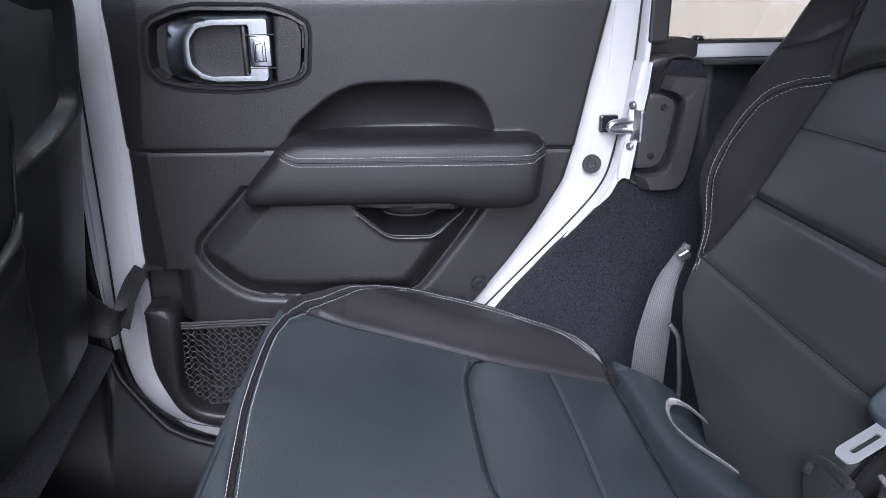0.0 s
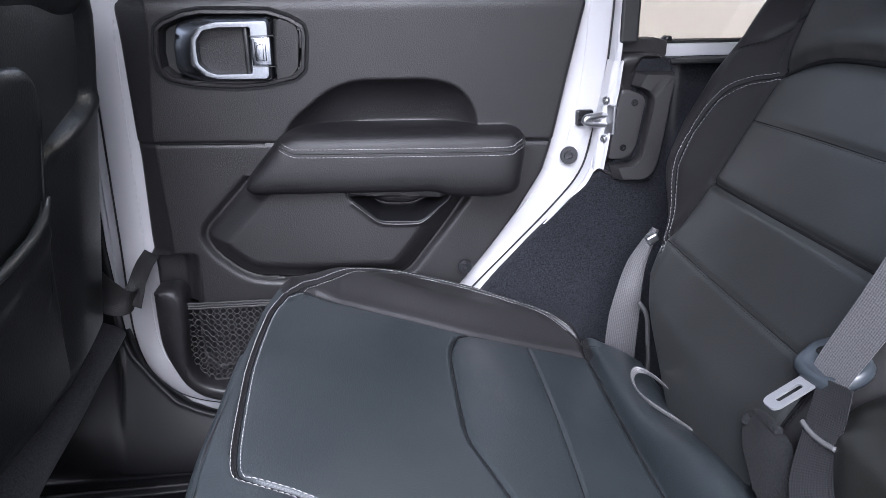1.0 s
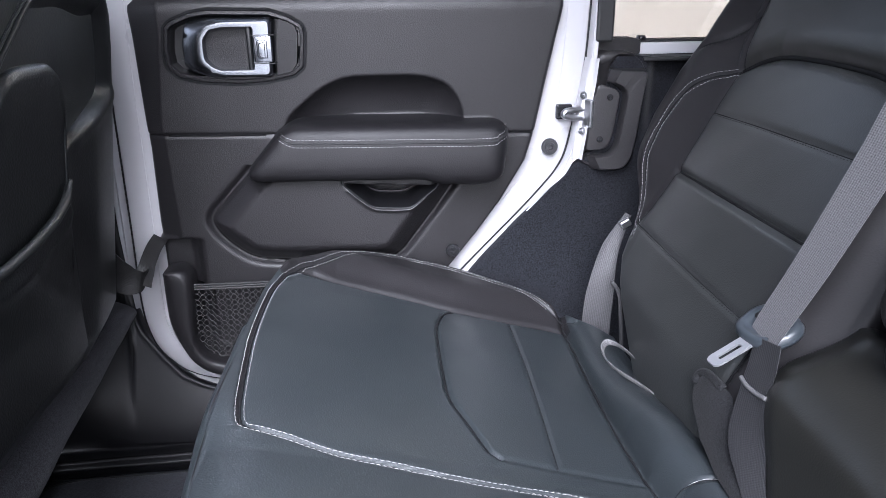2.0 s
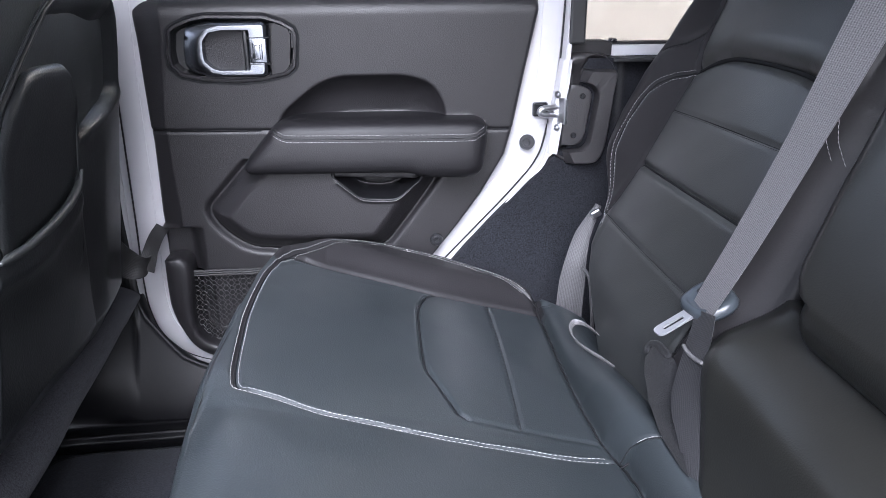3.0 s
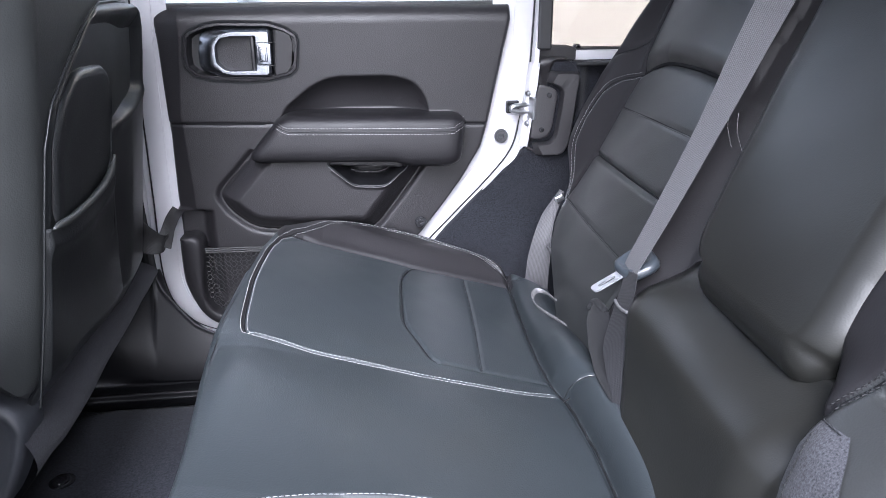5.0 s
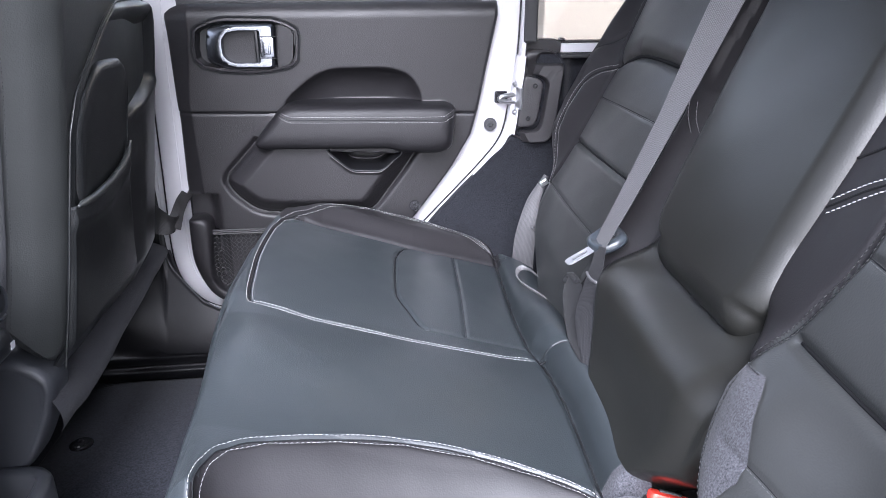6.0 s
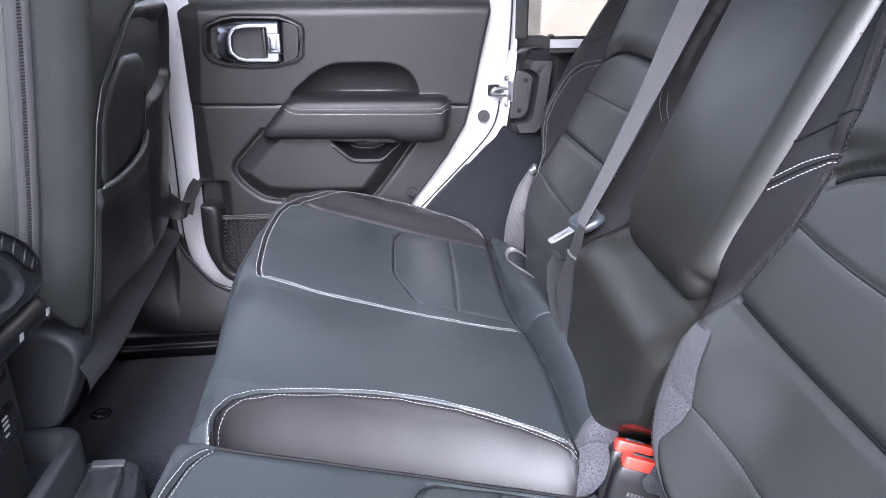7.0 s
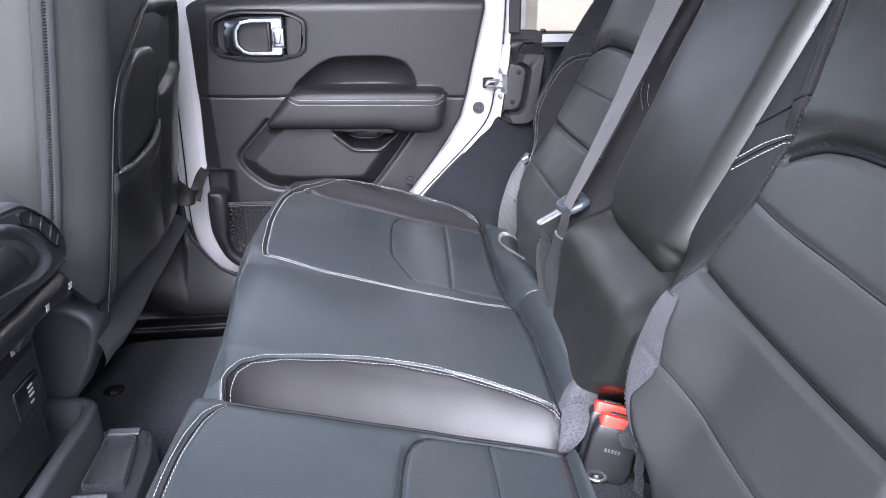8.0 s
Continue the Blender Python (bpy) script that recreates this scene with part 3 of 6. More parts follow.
# pull cup edge under the armrest: a thin lip, its highlight put into a paler colour
pts = [snap(card, p) for p in smooth_line([(-0.036, 0.541), (-0.012, 0.520), (0.009, 0.5045), (0.025, 0.5015), (0.055, 0.5005), (0.070, 0.5025), (0.090, 0.517), (0.112, 0.537)], 60)]
V, F = tube([p + np.array((0, -0.0006, 0)) for p in pts], 0.0010, 6)
raw("cup_lip", V, F, CUP_GLINT, card, "thin lip of the pull cup, paler for its highlight")
V, F = puff(even(rounded([(-0.040, 0.546), (0.008, 0.5035), (0.069, 0.5005), (0.116, 0.538), (0.112, 0.556), (-0.036, 0.556)], 0.012, 6), 120), ((0.02, 0.532), (0.06, 0.532)), [(0, 0.030), (0.03, 0.0335), (0.10, 0.030), (0.3, 0.010), (0.55, -0.006), (0.97, -0.012)], on_door)
raw("cup_liner", V, F, SILL, card, "smooth black inside of the pull cup")
V, F = tube(smooth_line([(-0.0093, 0.962, 0.5363), (-0.0004, 0.962, 0.5298), (0.0141, 0.962, 0.5236), (0.033, 0.962, 0.5211), (0.0542, 0.962, 0.5212), (0.067, 0.962, 0.5247), (0.0791, 0.962, 0.5313)], 40), 0.0022, 8)
raw("cup_ridge", V, F, TRIM, card, "rounded ridge inside the pull cup")


BEZEL = surface("black_handle_plastic", (0.010, 0.010, 0.011), 0.36, 500, 0.08, 0.2)


def door_handle():
    out = even(rounded([(-0.281, 0.779), (-0.271, 0.788), (-0.243, 0.799), (-0.219, 0.803), (-0.129, 0.801), (-0.101, 0.792), (-0.081, 0.780), (-0.078, 0.766), (-0.083, 0.718), (-0.097, 0.706), (-0.139, 0.697),
                        (-0.178, 0.695), (-0.236, 0.699), (-0.269, 0.707), (-0.284, 0.722), (-0.286, 0.746)], 0.004, 5), 180)
    # black parting groove, grained band and the dark dish
    V, F = loft([(offset(out, 0.0024), -0.002), (offset(out, 0.0022), 0.0012), (offset(out, -0.0014), 0.0014), (offset(out, -0.0024), 0.0)], on_door)
    bez = raw("handle_bezel", V, F, SEAM, door, "black faceted handle surround", sharp=40)
    V, F = loft([(offset(out, -0.0018), -0.004), (offset(out, -0.0020), 0.0018), (offset(out, -0.0030), 0.0030), (offset(out, -0.0066), 0.0036), (offset(out, -0.0076), 0.0026), (offset(out, -0.0084), -0.006), (offset(out, -0.0105), -0.022)], on_door, True)
    raw("bezel_band", V, F, TRIM, bez, "grained band of the surround", sharp=40)
    V, F = loft([(offset(out, -0.0086), -0.004), (offset(out, -0.0095), -0.012), (offset(out, -0.0120), -0.0195)], on_door, True)
    raw("dish", V, F, BEZEL, bez, "deep black dish behind the pull", sharp=30)
    flat_rows = lambda low, top: [(0, low), (0, top - 0.001), (0.02, top), (0.05, top), (0.5, top), (0.95, top)]
    V, F = puff(even(rounded([(-0.117, 0.789), (-0.094, 0.780), (-0.0895, 0.766), (-0.094, 0.722), (-0.104, 0.711), (-0.124, 0.704)], 0.004, 5), 90), ((-0.108, 0.745), (-0.104, 0.755)), flat_rows(-0.02, 0.0015), on_door)
    raw("finger_plate", V, F, TRIM, bez, "flat grained end plate", sharp=30)
    n = 140
    outer = even(rounded([(-0.253, 0.778), (-0.245, 0.787), (-0.220, 0.792), (-0.129, 0.7915), (-0.123, 0.787), (-0.127, 0.708), (-0.135, 0.7045), (-0.226, 0.706), (-0.252, 0.717), (-0.258, 0.726), (-0.258, 0.752)], 0.004, 6), n)
    mid = even(rounded([(-0.231, 0.764), (-0.219, 0.7795), (-0.198, 0.7845), (-0.131, 0.7850), (-0.130, 0.780), (-0.133, 0.714), (-0.136, 0.7105), (-0.199, 0.711), (-0.219, 0.716), (-0.232, 0.728), (-0.233, 0.746)], 0.004, 6), n)
    inner = even(rounded([(-0.2245, 0.762), (-0.2145, 0.7745), (-0.195, 0.7780), (-0.154, 0.7780), (-0.153, 0.775), (-0.155, 0.719), (-0.157, 0.7170), (-0.203, 0.7172), (-0.214, 0.7215), (-0.2245, 0.732), (-0.2255, 0.747)], 0.003, 6), n)

    def align(r):
        k = int(np.argmin(np.hypot(r[:, 0] + 0.40, r[:, 1] - 0.751)))
        return np.roll(r, -k, 0)
    outer, mid, inner = align(outer), align(mid), align(inner)
    V, F = loft([(outer, -0.019), (outer, -0.003), (outer * 0.97 + mid * 0.03, -0.001), (outer * 0.55 + mid * 0.45, 0.007), (outer * 0.08 + mid * 0.92, 0.0118), (mid, 0.0125), (mid * 0.5 + inner * 0.5, 0.0127), (inner * 0.94 + mid * 0.06, 0.0125), (inner, 0.0115), (inner, -0.016)], on_door)
    grip = raw("pull_handle", V, F, CHROME, door, "satin chrome D-shaped door pull", sharp=32)
    V, F = puff(even(rounded([(-0.232, 0.712), (-0.165, 0.712), (-0.163, 0.784), (-0.232, 0.784)], 0.006, 4), 80), ((-0.205, 0.748), (-0.19, 0.748)), flat_rows(-0.02, -0.008), on_door)
    raw("recess_floor", V, F, TRIM, bez, "grained plate behind the pull", sharp=30)
    part("hinge_bar", turn_bm(box_bm((-0.164, 0.9495, 0.716), (-0.1565, 0.968, 0.779), 0.0025, 3), Matrix()), BEZEL, bez, "black hinge bar", smooth=True)
    lock = part("lock_button", box_bm((-0.1530, 0.9405, 0.7275), (-0.1265, 0.955, 0.7650), 0.002, 3), CHROME, grip, "chrome lock button", smooth=True)
    part("thumb_pad", box_bm((-0.1480, 0.9390, 0.7335), (-0.1330, 0.9412, 0.7590), 0.0015, 3), CHROME, lock, "raised chrome thumb pad", smooth=True)
    pts = rounded([(-0.1450, 0.7540), (-0.1365, 0.7570), (-0.1370, 0.7340), (-0.1455, 0.7370)], 0.0015, 4)
    V, F = tube([(x, 0.9388, z) for x, z in pts], 0.0005, 6, closed=True)
    raw("lock_mark", V, F, GLOSS, lock, "thin dark lock mark")
    for z in (0.7262, 0.7663):
        part("split_line", box_bm((-0.156, 0.9418, z - 0.0006), (-0.122, 0.955, z + 0.0006)), GLOSS, grip)


door_handle()

# fasteners on the door
PLUG = surface("grey_rubber_plug", (0.03, 0.03, 0.033), 0.45, 400, 0.1, 0.15)
screw(door, (0.297, 0.9735, 0.583), (0, -1, 0), 0.0135, PLUG, "rubber_plug", 0.007)
screw(door, (0.136, 0.948, 0.420), (0, -1, 0), 0.0115, GLOSS, "trim_screw", 0.006)

# latch opening in the door steel
part("latch_recess", box_bm((0.306, 0.974, 0.626), (0.332, 0.984, 0.650), 0.003), GLOSS, door, "dark latch mouth in the door steel")


def map_pocket():
    line = np.array([(-0.326, 0.409), (-0.304, 0.411), (-0.292, 0.405), (-0.287, 0.391), (-0.288, 0.36), (-0.292, 0.31), (-0.291, 0.280), (-0.276, 0.254), (-0.250, 0.243), (-0.20, 0.237), (-0.06, 0.233)])
    outer = np.array([(-0.327, 0.402), (-0.329, 0.398), (-0.331, 0.39), (-0.332, 0.38), (-0.333, 0.35), (-0.331, 0.310), (-0.318, 0.270), (-0.299, 0.238), (-0.265, 0.217), (-0.20, 0.206), (-0.06, 0.200)])
    a, b = smooth_line(line, 70), smooth_line(outer, 70)
    rows = [(0.0, -0.012), (0.0, 0.022), (0.08, 0.030), (0.2, 0.033), (0.55, 0.031), (0.85, 0.026), (0.97, 0.018), (1.0, -0.012)]
    V = [on_door(*(p + (q - p) * s), h) for s, h in rows for p, q in zip(a, b)]
    F = grid_faces(len(rows), 70)
    F += [tuple(k * 70 for k in range(len(rows)))]
    pk = raw("pocket_frame", V, F, TRIM, door, "black plastic map pocket frame", sharp=60)
    wires = []
    nx, nz = 12, 14
    for r in range(nz):
        for side in (-1, 1):
            z0 = 0.364 - r * 0.0094
            pts = []
            for k in range(nx * 12 + 1):
                x = -0.296 + k * 0.020 / 12
                zz = z0 + side * 0.0046 * max(-1, min(1, 1.12 * math.cos(2 * math.pi * k / 12 + math.pi * (r % 2)))) + 0.0008 * math.sin(k * 0.23 + r)
                if zz < 0.246:
                    continue
                pts.append((x, 0.9475 + 0.0012 * side + 0.002 * math.sin(x * 60), zz))
            if len(pts) > 3:
                wires.append(tube(pts, 0.0007, 4))
    V, F = merge(wires)
    raw("net", V, F, DARK_NET, pk, "black elastic pocket net")
    for z in (0.3705, 0.3745, 0.3785):
        V, F = tube([(x, 0.9455, z + 0.0004 * math.sin(x * 240)) for x in np.linspace(-0.296, -0.05, 60)], 0.0018, 6)
        raw("net_hem", V, F, DARK_NET, pk, "black elastic hem")


DARK_NET = surface("net_cord", (0.028, 0.027, 0.028), 0.7, 1500, 0.5, 0.2)
map_pocket()

# webbing check strap between pillar and door
strap = thing("door_check_strap", (-0.37, 0.93, 0.44), "black woven door check strap, slack and folded", "strap")
line = smooth_line([(-0.440, 0.945, 0.472), (-0.408, 0.902, 0.448), (-0.380, 0.880, 0.430), (-0.360, 0.874, 0.419), (-0.344, 0.880, 0.416), (-0.338, 0.893, 0.420)], 40)
ribbon("webbing", line, (0.42, 0.05, 0.90), np.interp(np.linspace(0, 1, 40), [0, 0.5, 0.75, 1], [0.050, 0.052, 0.048, 0.030]), WEB_DARK, strap, 0.0045, bow=-0.004)
line = smooth_line([(-0.348, 0.884, 0.408), (-0.342, 0.892, 0.424), (-0.339, 0.910, 0.438), (-0.337, 0.936, 0.449), (-0.335, 0.972, 0.455)], 40)
ribbon("folded_end", line, (0.90, -0.25, -0.35), np.interp(np.linspace(0, 1, 40), [0, 0.3, 0.7, 1], [0.034, 0.024, 0.024, 0.024]), WEB_DARK, strap, 0.0045, "twisted end of the strap", bow=0.004)


# ---- pillar, sill and wheel-arch trims ----
def sill_trim():
    n, m = 120, 46
    xs = np.linspace(-0.66, 0.20, n)
    top = np.interp(xs, [-0.66, -0.412, -0.401, -0.398, -0.392, -0.380, -0.355, -0.340, -0.314, -0.283, -0.25, 0.0, 0.2], [0.80, 0.80, 0.62, 0.38, 0.335, 0.308, 0.280, 0.264, 0.240, 0.226, 0.216, 0.20, 0.20])
    V = []
    for i, (x, zt) in enumerate(zip(xs, top)):
        bulge = 0.020 * math.exp(-((x + 0.475) / 0.06) ** 2)
        s = np.linspace(0, 1, m)
        for j in range(m):
            if j == 0:
                V.append((x, 0.985, zt - 0.055 * float(sstep((x + 0.402) / 0.03))))
            elif j < 34:
                z = zt + (0.132 - zt) * ((j - 1) / 32) ** 0.8
                y = 0.866 + 0.088 * float(sstep((z - 0.128) / 0.24)) - bulge * float(sstep((z - 0.13) / 0.1))
                if x > -0.40:
                    y = min(0.965, y)
                V.append((x, y - (0.004 if j == 1 else 0), z))
            else:
                k = j - 34
                wav = 0.006 * math.sin((x + 0.5) * 9)
                pr = [(0.863, 0.131), (0.861, 0.128), (0.862, 0.122), (0.872, 0.106), (0.876, 0.100), (0.872, 0.097), (0.864, 0.096), (0.862, 0.093), (0.864, 0.088), (0.876, 0.072), (0.884, 0.062), (0.90, 0.052)]
                y, z = pr[k]
                V.append((x, y + wav + 0.05 * max(0, x + 0.36), z))
    ob = raw("sill_trim", V, grid_faces(n, m), SILL, None)
    return tagged(ob, "black plastic pillar and sill trim with a stepped lower edge", "trim", kind="structure")


sill_trim()


def arch_carpet():
    n, m = 90, 80
    zs = np.linspace(0.10, 0.7235, n)
    V = []
    for z in zs:
        xl = float(np.interp(z, [0.10, 0.20, 0.374, 0.409, 0.453, 0.493, 0.515, 0.534, 0.555, 0.580, 0.7235], [-0.03, 0.03, 0.159, 0.190, 0.234, 0.276, 0.297, 0.317, 0.336, 0.365, 0.392]))
        for j, u in enumerate(np.linspace(0, 1, m)):
            x = xl + (0.95 - xl) * u ** 1.4
            y = 0.972 - 0.010 * float(sstep(u / 0.03)) - 0.05 * float(sstep((0.52 - z) / 0.4)) + 0.03 * float(sstep((z - 0.55) / 0.1)) * float(sstep((x - 0.44) / 0.03))
            V.append((x, y + 0.0012 * math.sin(x * 31 + z * 40), z))
    ob = raw("wheel_arch_carpet", V, grid_faces(n, m), CARPET, None)
    return tagged(ob, "dark carpet lining over the wheel arch", "carpet", kind="structure")


arch_carpet()

# belt rail and quarter window behind the doorway
rail = thing("quarter_window", (0.7, 1.02, 0.722), "fixed side window above a white body rail", "window", kind="structure")
part("rail", box_bm((0.40, 1.0, 0.722), (1.42, 1.05, 0.7405), 0.002), PAINT, rail, "white painted rail")
part("rail_seal", box_bm((0.40, 1.008, 0.7405), (1.42, 1.04, 0.7445), 0.001), RUBBER, rail, "black rubber glass seal")
part("carpet_edge", box_bm((0.435, 0.955, 0.716), (0.95, 1.0, 0.7225), 0.002), RUBBER, rail)
q = part("pane", box_bm((0.385, 1.026, 0.742), (1.42, 1.03, 1.30)), TINTED, rail, "lightly tinted quarter glass")
q.visible_shadow = False
part("pillar_seal", joined([((0.361, 0.962, 0.745), (0.388, 1.03, 1.30), 0.004)]), RUBBER, rail, "black upright door seal")
V, F = puff(rounded([(0.4395, 0.7445), (0.4545, 0.7445), (0.4515, 0.7515), (0.4425, 0.7515)], 0.002, 4), ((0.446, 0.748), (0.448, 0.748)), [(0, 0), (0, 0.012), (0.3, 0.015), (0.95, 0.015)], lambda x, z, h: (x, 1.015 - h, z))
raw("clip", V, F, GLOSS, rail, "small black window clip")


COVER = surface("grained_grey_plastic", (0.021, 0.0198, 0.0212), 0.5, 420, 0.4, 0.25, cells=True)


def striker_cover():
    c = thing("striker_cover", (0.39, 0.97, 0.55), "dark grey plastic cover beside the door striker with grab recess", "trim cover")
    pl = lambda x, z, h: (x, 0.975 - h, z)
    out = even(rounded([(0.363, 0.716), (0.366, 0.727), (0.377, 0.731), (0.420, 0.730), (0.437, 0.716), (0.443, 0.704), (0.441, 0.667), (0.434, 0.602), (0.427, 0.562), (0.412, 0.546), (0.368, 0.546), (0.345, 0.557),
                        (0.341, 0.566), (0.351, 0.579), (0.361, 0.661), (0.365, 0.683)], 0.007, 5), 160)
    V, F = puff(out, ((0.385, 0.60), (0.398, 0.69)), [(0, -0.04), (0, 0.006), (0.02, 0.012), (0.06, 0.0145), (0.14, 0.0110), (0.22, 0.0), (0.95, 0.0)], pl)
    body = raw("cover_body", V, F, COVER, c, sharp=50)
    # raised C-shaped grip whose ends slope down to the body
    a = smooth_line([(0.386, 0.705), (0.414, 0.704), (0.434, 0.703), (0.4405, 0.697), (0.437, 0.669), (0.432, 0.620), (0.427, 0.582), (0.420, 0.560), (0.408, 0.5495), (0.384, 0.5485), (0.362, 0.5485)], 100)
    b = smooth_line([(0.380, 0.687), (0.391, 0.6835), (0.402, 0.677), (0.409, 0.668), (0.408, 0.648), (0.404, 0.619), (0.399, 0.588), (0.393, 0.577), (0.385, 0.572), (0.374, 0.571), (0.356, 0.569)], 100)
    rows = [(-0.10, 0.010), (-0.02, 0.020), (0.0, 0.0285), (0.07, 0.0315), (0.90, 0.0315), (0.97, 0.0290), (1.02, 0.020), (1.04, 0.012)]
    ease = [min(1.0, i / 5, (99 - i) / 5) for i in range(100)]
    V = [pl(*(p + (q2 - p) * s), 0.012 + (h - 0.012) * (0.25 + 0.75 * e)) for s, h in rows for p, q2, e in zip(a, b, ease)]
    raw("grab_rim", V, grid_faces(len(rows), 100), COVER, body, "raised grained C-shaped grip", sharp=45)
    plate = even(rounded([(0.364, 0.683), (0.381, 0.680), (0.395, 0.674), (0.3995, 0.665), (0.391, 0.602), (0.385, 0.585), (0.376, 0.581), (0.350, 0.581), (0.358, 0.663)], 0.004, 5), 90)
    V, F = puff(plate, ((0.370, 0.60), (0.380, 0.66)), [(0, 0.012), (0, 0.0265), (0.04, 0.0280), (0.08, 0.0281), (0.5, 0.0281), (0.95, 0.0281)], pl)
    raw("inset_plate", V, F, COVER, body, "flat grey inset plate", sharp=45)
    for x, z in ((0.3835, 0.6635), (0.371, 0.598)):
        screw(body, (x, 0.9472, z), (0, -1, 0), 0.0050, GLOSS, "screw", 0.003)
    cap = rounded([(0.3675, 0.7215), (0.3685, 0.7495), (0.428, 0.7495), (0.436, 0.747), (0.4435, 0.746), (0.4435, 0.7225), (0.385, 0.7235), (0.376, 0.722)], 0.004, 4)
    V, F = puff(even(cap, 90), ((0.38, 0.735), (0.43, 0.735)), [(0, -0.05), (0, -0.024), (0.1, -0.020), (0.95, -0.020)], pl)
    raw("pillar_cap", V, F, TRIM, c, "dark brown-grey cap on the rail", sharp=50)


striker_cover()

# painted striker face and the striker loop itself
SEALED = surface("grey_sealed_steel", (0.20, 0.20, 0.21), 0.4, 200, 0.3, 0.3, patch=40)
st = thing("door_striker", (0.35, 1.0, 0.637), "steel striker loop bolted to the white pillar", "striker")
V = []
zs = np.linspace(0.565, 0.722, 30)
for k, z in enumerate(zs):
    xl = float(np.interp(z, [0.565, 0.60, 0.64, 0.68, 0.722], [0.331, 0.333, 0.338, 0.3445, 0.351]))
    xr = float(np.interp(z, [0.565, 0.60, 0.645, 0.682, 0.722], [0.347, 0.352, 0.357, 0.363, 0.366]))
    dent = 0.004 * math.exp(-((z - 0.672) / 0.010) ** 2) + 0.004 * math.exp(-((z - 0.612) / 0.012) ** 2)
    for u, y in ((0.0, 0.985), (0.03, 0.960), (0.10, 0.957), (0.35, 0.956 + dent), (0.55, 0.957 + dent), (0.68, 0.9575), (0.76, 0.951), (0.88, 0.950), (0.94, 0.953), (1.0, 0.970)):
        V.append((xl + (xr - xl) * u, y, z))
raw("pillar_face", V, grid_faces(30, 10), PAINT, st, "white painted pillar face with a pressed ridge", sharp=60)
V, F = tube(smooth_line([(0.352, 0.962, 0.645), (0.330, 0.956, 0.644), (0.316, 0.953, 0.642), (0.314, 0.953, 0.636), (0.330, 0.956, 0.632), (0.352, 0.962, 0.631)], 40), 0.0052, 10)
raw("loop", V, F, STEEL, st, "bright steel loop")
part("base_plate", turn_bm(box_bm((-0.004, -0.014, -0.022), (0.004, 0.014, 0.022), 0.003), Matrix.Translation((0.350, 0.958, 0.638)) @ Matrix.Rotation(radians(35), 4, "Z")), STEEL, st)
for dz in (0.028, -0.028):
    screw(st, (0.345, 0.957, 0.638 + dz), (-0.8, -0.6, 0), 0.006, STEEL, "bolt", 0.005)


# ---- rear bench ----
def cushion_h(X):
    return 0.428 - 0.235 * X


RIM = smooth_line([(-0.143, 0.64), (-0.142, 0.72), (-0.1395, 0.780), (-0.131, 0.822), (-0.112, 0.857), (-0.087, 0.880), (-0.030, 0.917), (0.026, 0.936), (0.079, 0.932), (0.131, 0.921), (0.184, 0.900), (0.237, 0.873), (0.290, 0.827), (0.335, 0.775)], 120)
FAR_X, FAR_Y = RIM[:, 0].tolist(), RIM[:, 1].tolist()
BOLSTER = [(-0.116, 0.828), (-0.106, 0.842), (-0.083, 0.846), (-0.02, 0.831), (0.056, 0.815), (0.127, 0.799), (0.203, 0.792), (0.290, 0.785)]
FRONT = [(0.304, 0.800), (0.287, 0.815), (0.237, 0.862), (0.184, 0.889), (0.131, 0.910), (0.079, 0.921), (0.026, 0.925), (-0.027, 0.906), (-0.080, 0.868), (-0.103, 0.847), (-0.121, 0.815), (-0.129, 0.778), (-0.1315, 0.735), (-0.132, 0.68),
         (-0.131, 0.614), (-0.1275, 0.56), (-0.1225, 0.50), (-0.1175, 0.455), (-0.111, 0.430), (-0.098, 0.424), (-0.068, 0.416), (-0.022, 0.400), (0.034, 0.393), (0.104, 0.384), (0.182, 0.379), (0.234, 0.377), (0.277, 0.383), (0.300, 0.380)]
NEAR = [(-0.092, 0.018), (-0.098, 0.050), (-0.093, 0.080), (-0.078, 0.102), (-0.044, 0.121), (0.024, 0.139), (0.096, 0.148), (0.169, 0.145), (0.242, 0.128), (0.284, 0.111), (0.306, 0.092)]
CREASE = [(0.290, 0.91), (0.290, 0.77), (0.287, 0.69), (0.284, 0.60), (0.283, 0.51), (0.286, 0.43), (0.297, 0.378), (0.302, 0.31), (0.305, 0.24), (0.306, 0.08)]
INSERT = [(0.146, 0.797), (0.124, 0.796), (0.105, 0.778), (0.094, 0.735), (0.091, 0.70), (0.090, 0.62), (0.091, 0.545), (0.095, 0.518), (0.108, 0.482), (0.124, 0.437), (0.134, 0.427)]
INSERT_FINE = [(0.203, 0.79), (0.201, 0.68), (0.1965, 0.54), (0.191, 0.422)]
INSERT_END = [(0.134, 0.427), (0.191, 0.420), (0.245, 0.416), (0.286, 0.414)]
NEAR_EDGE = 0.040
CROSS = [(0.288, 0.394), (0.31, 0.386), (0.330, 0.378), (0.346, 0.370)]


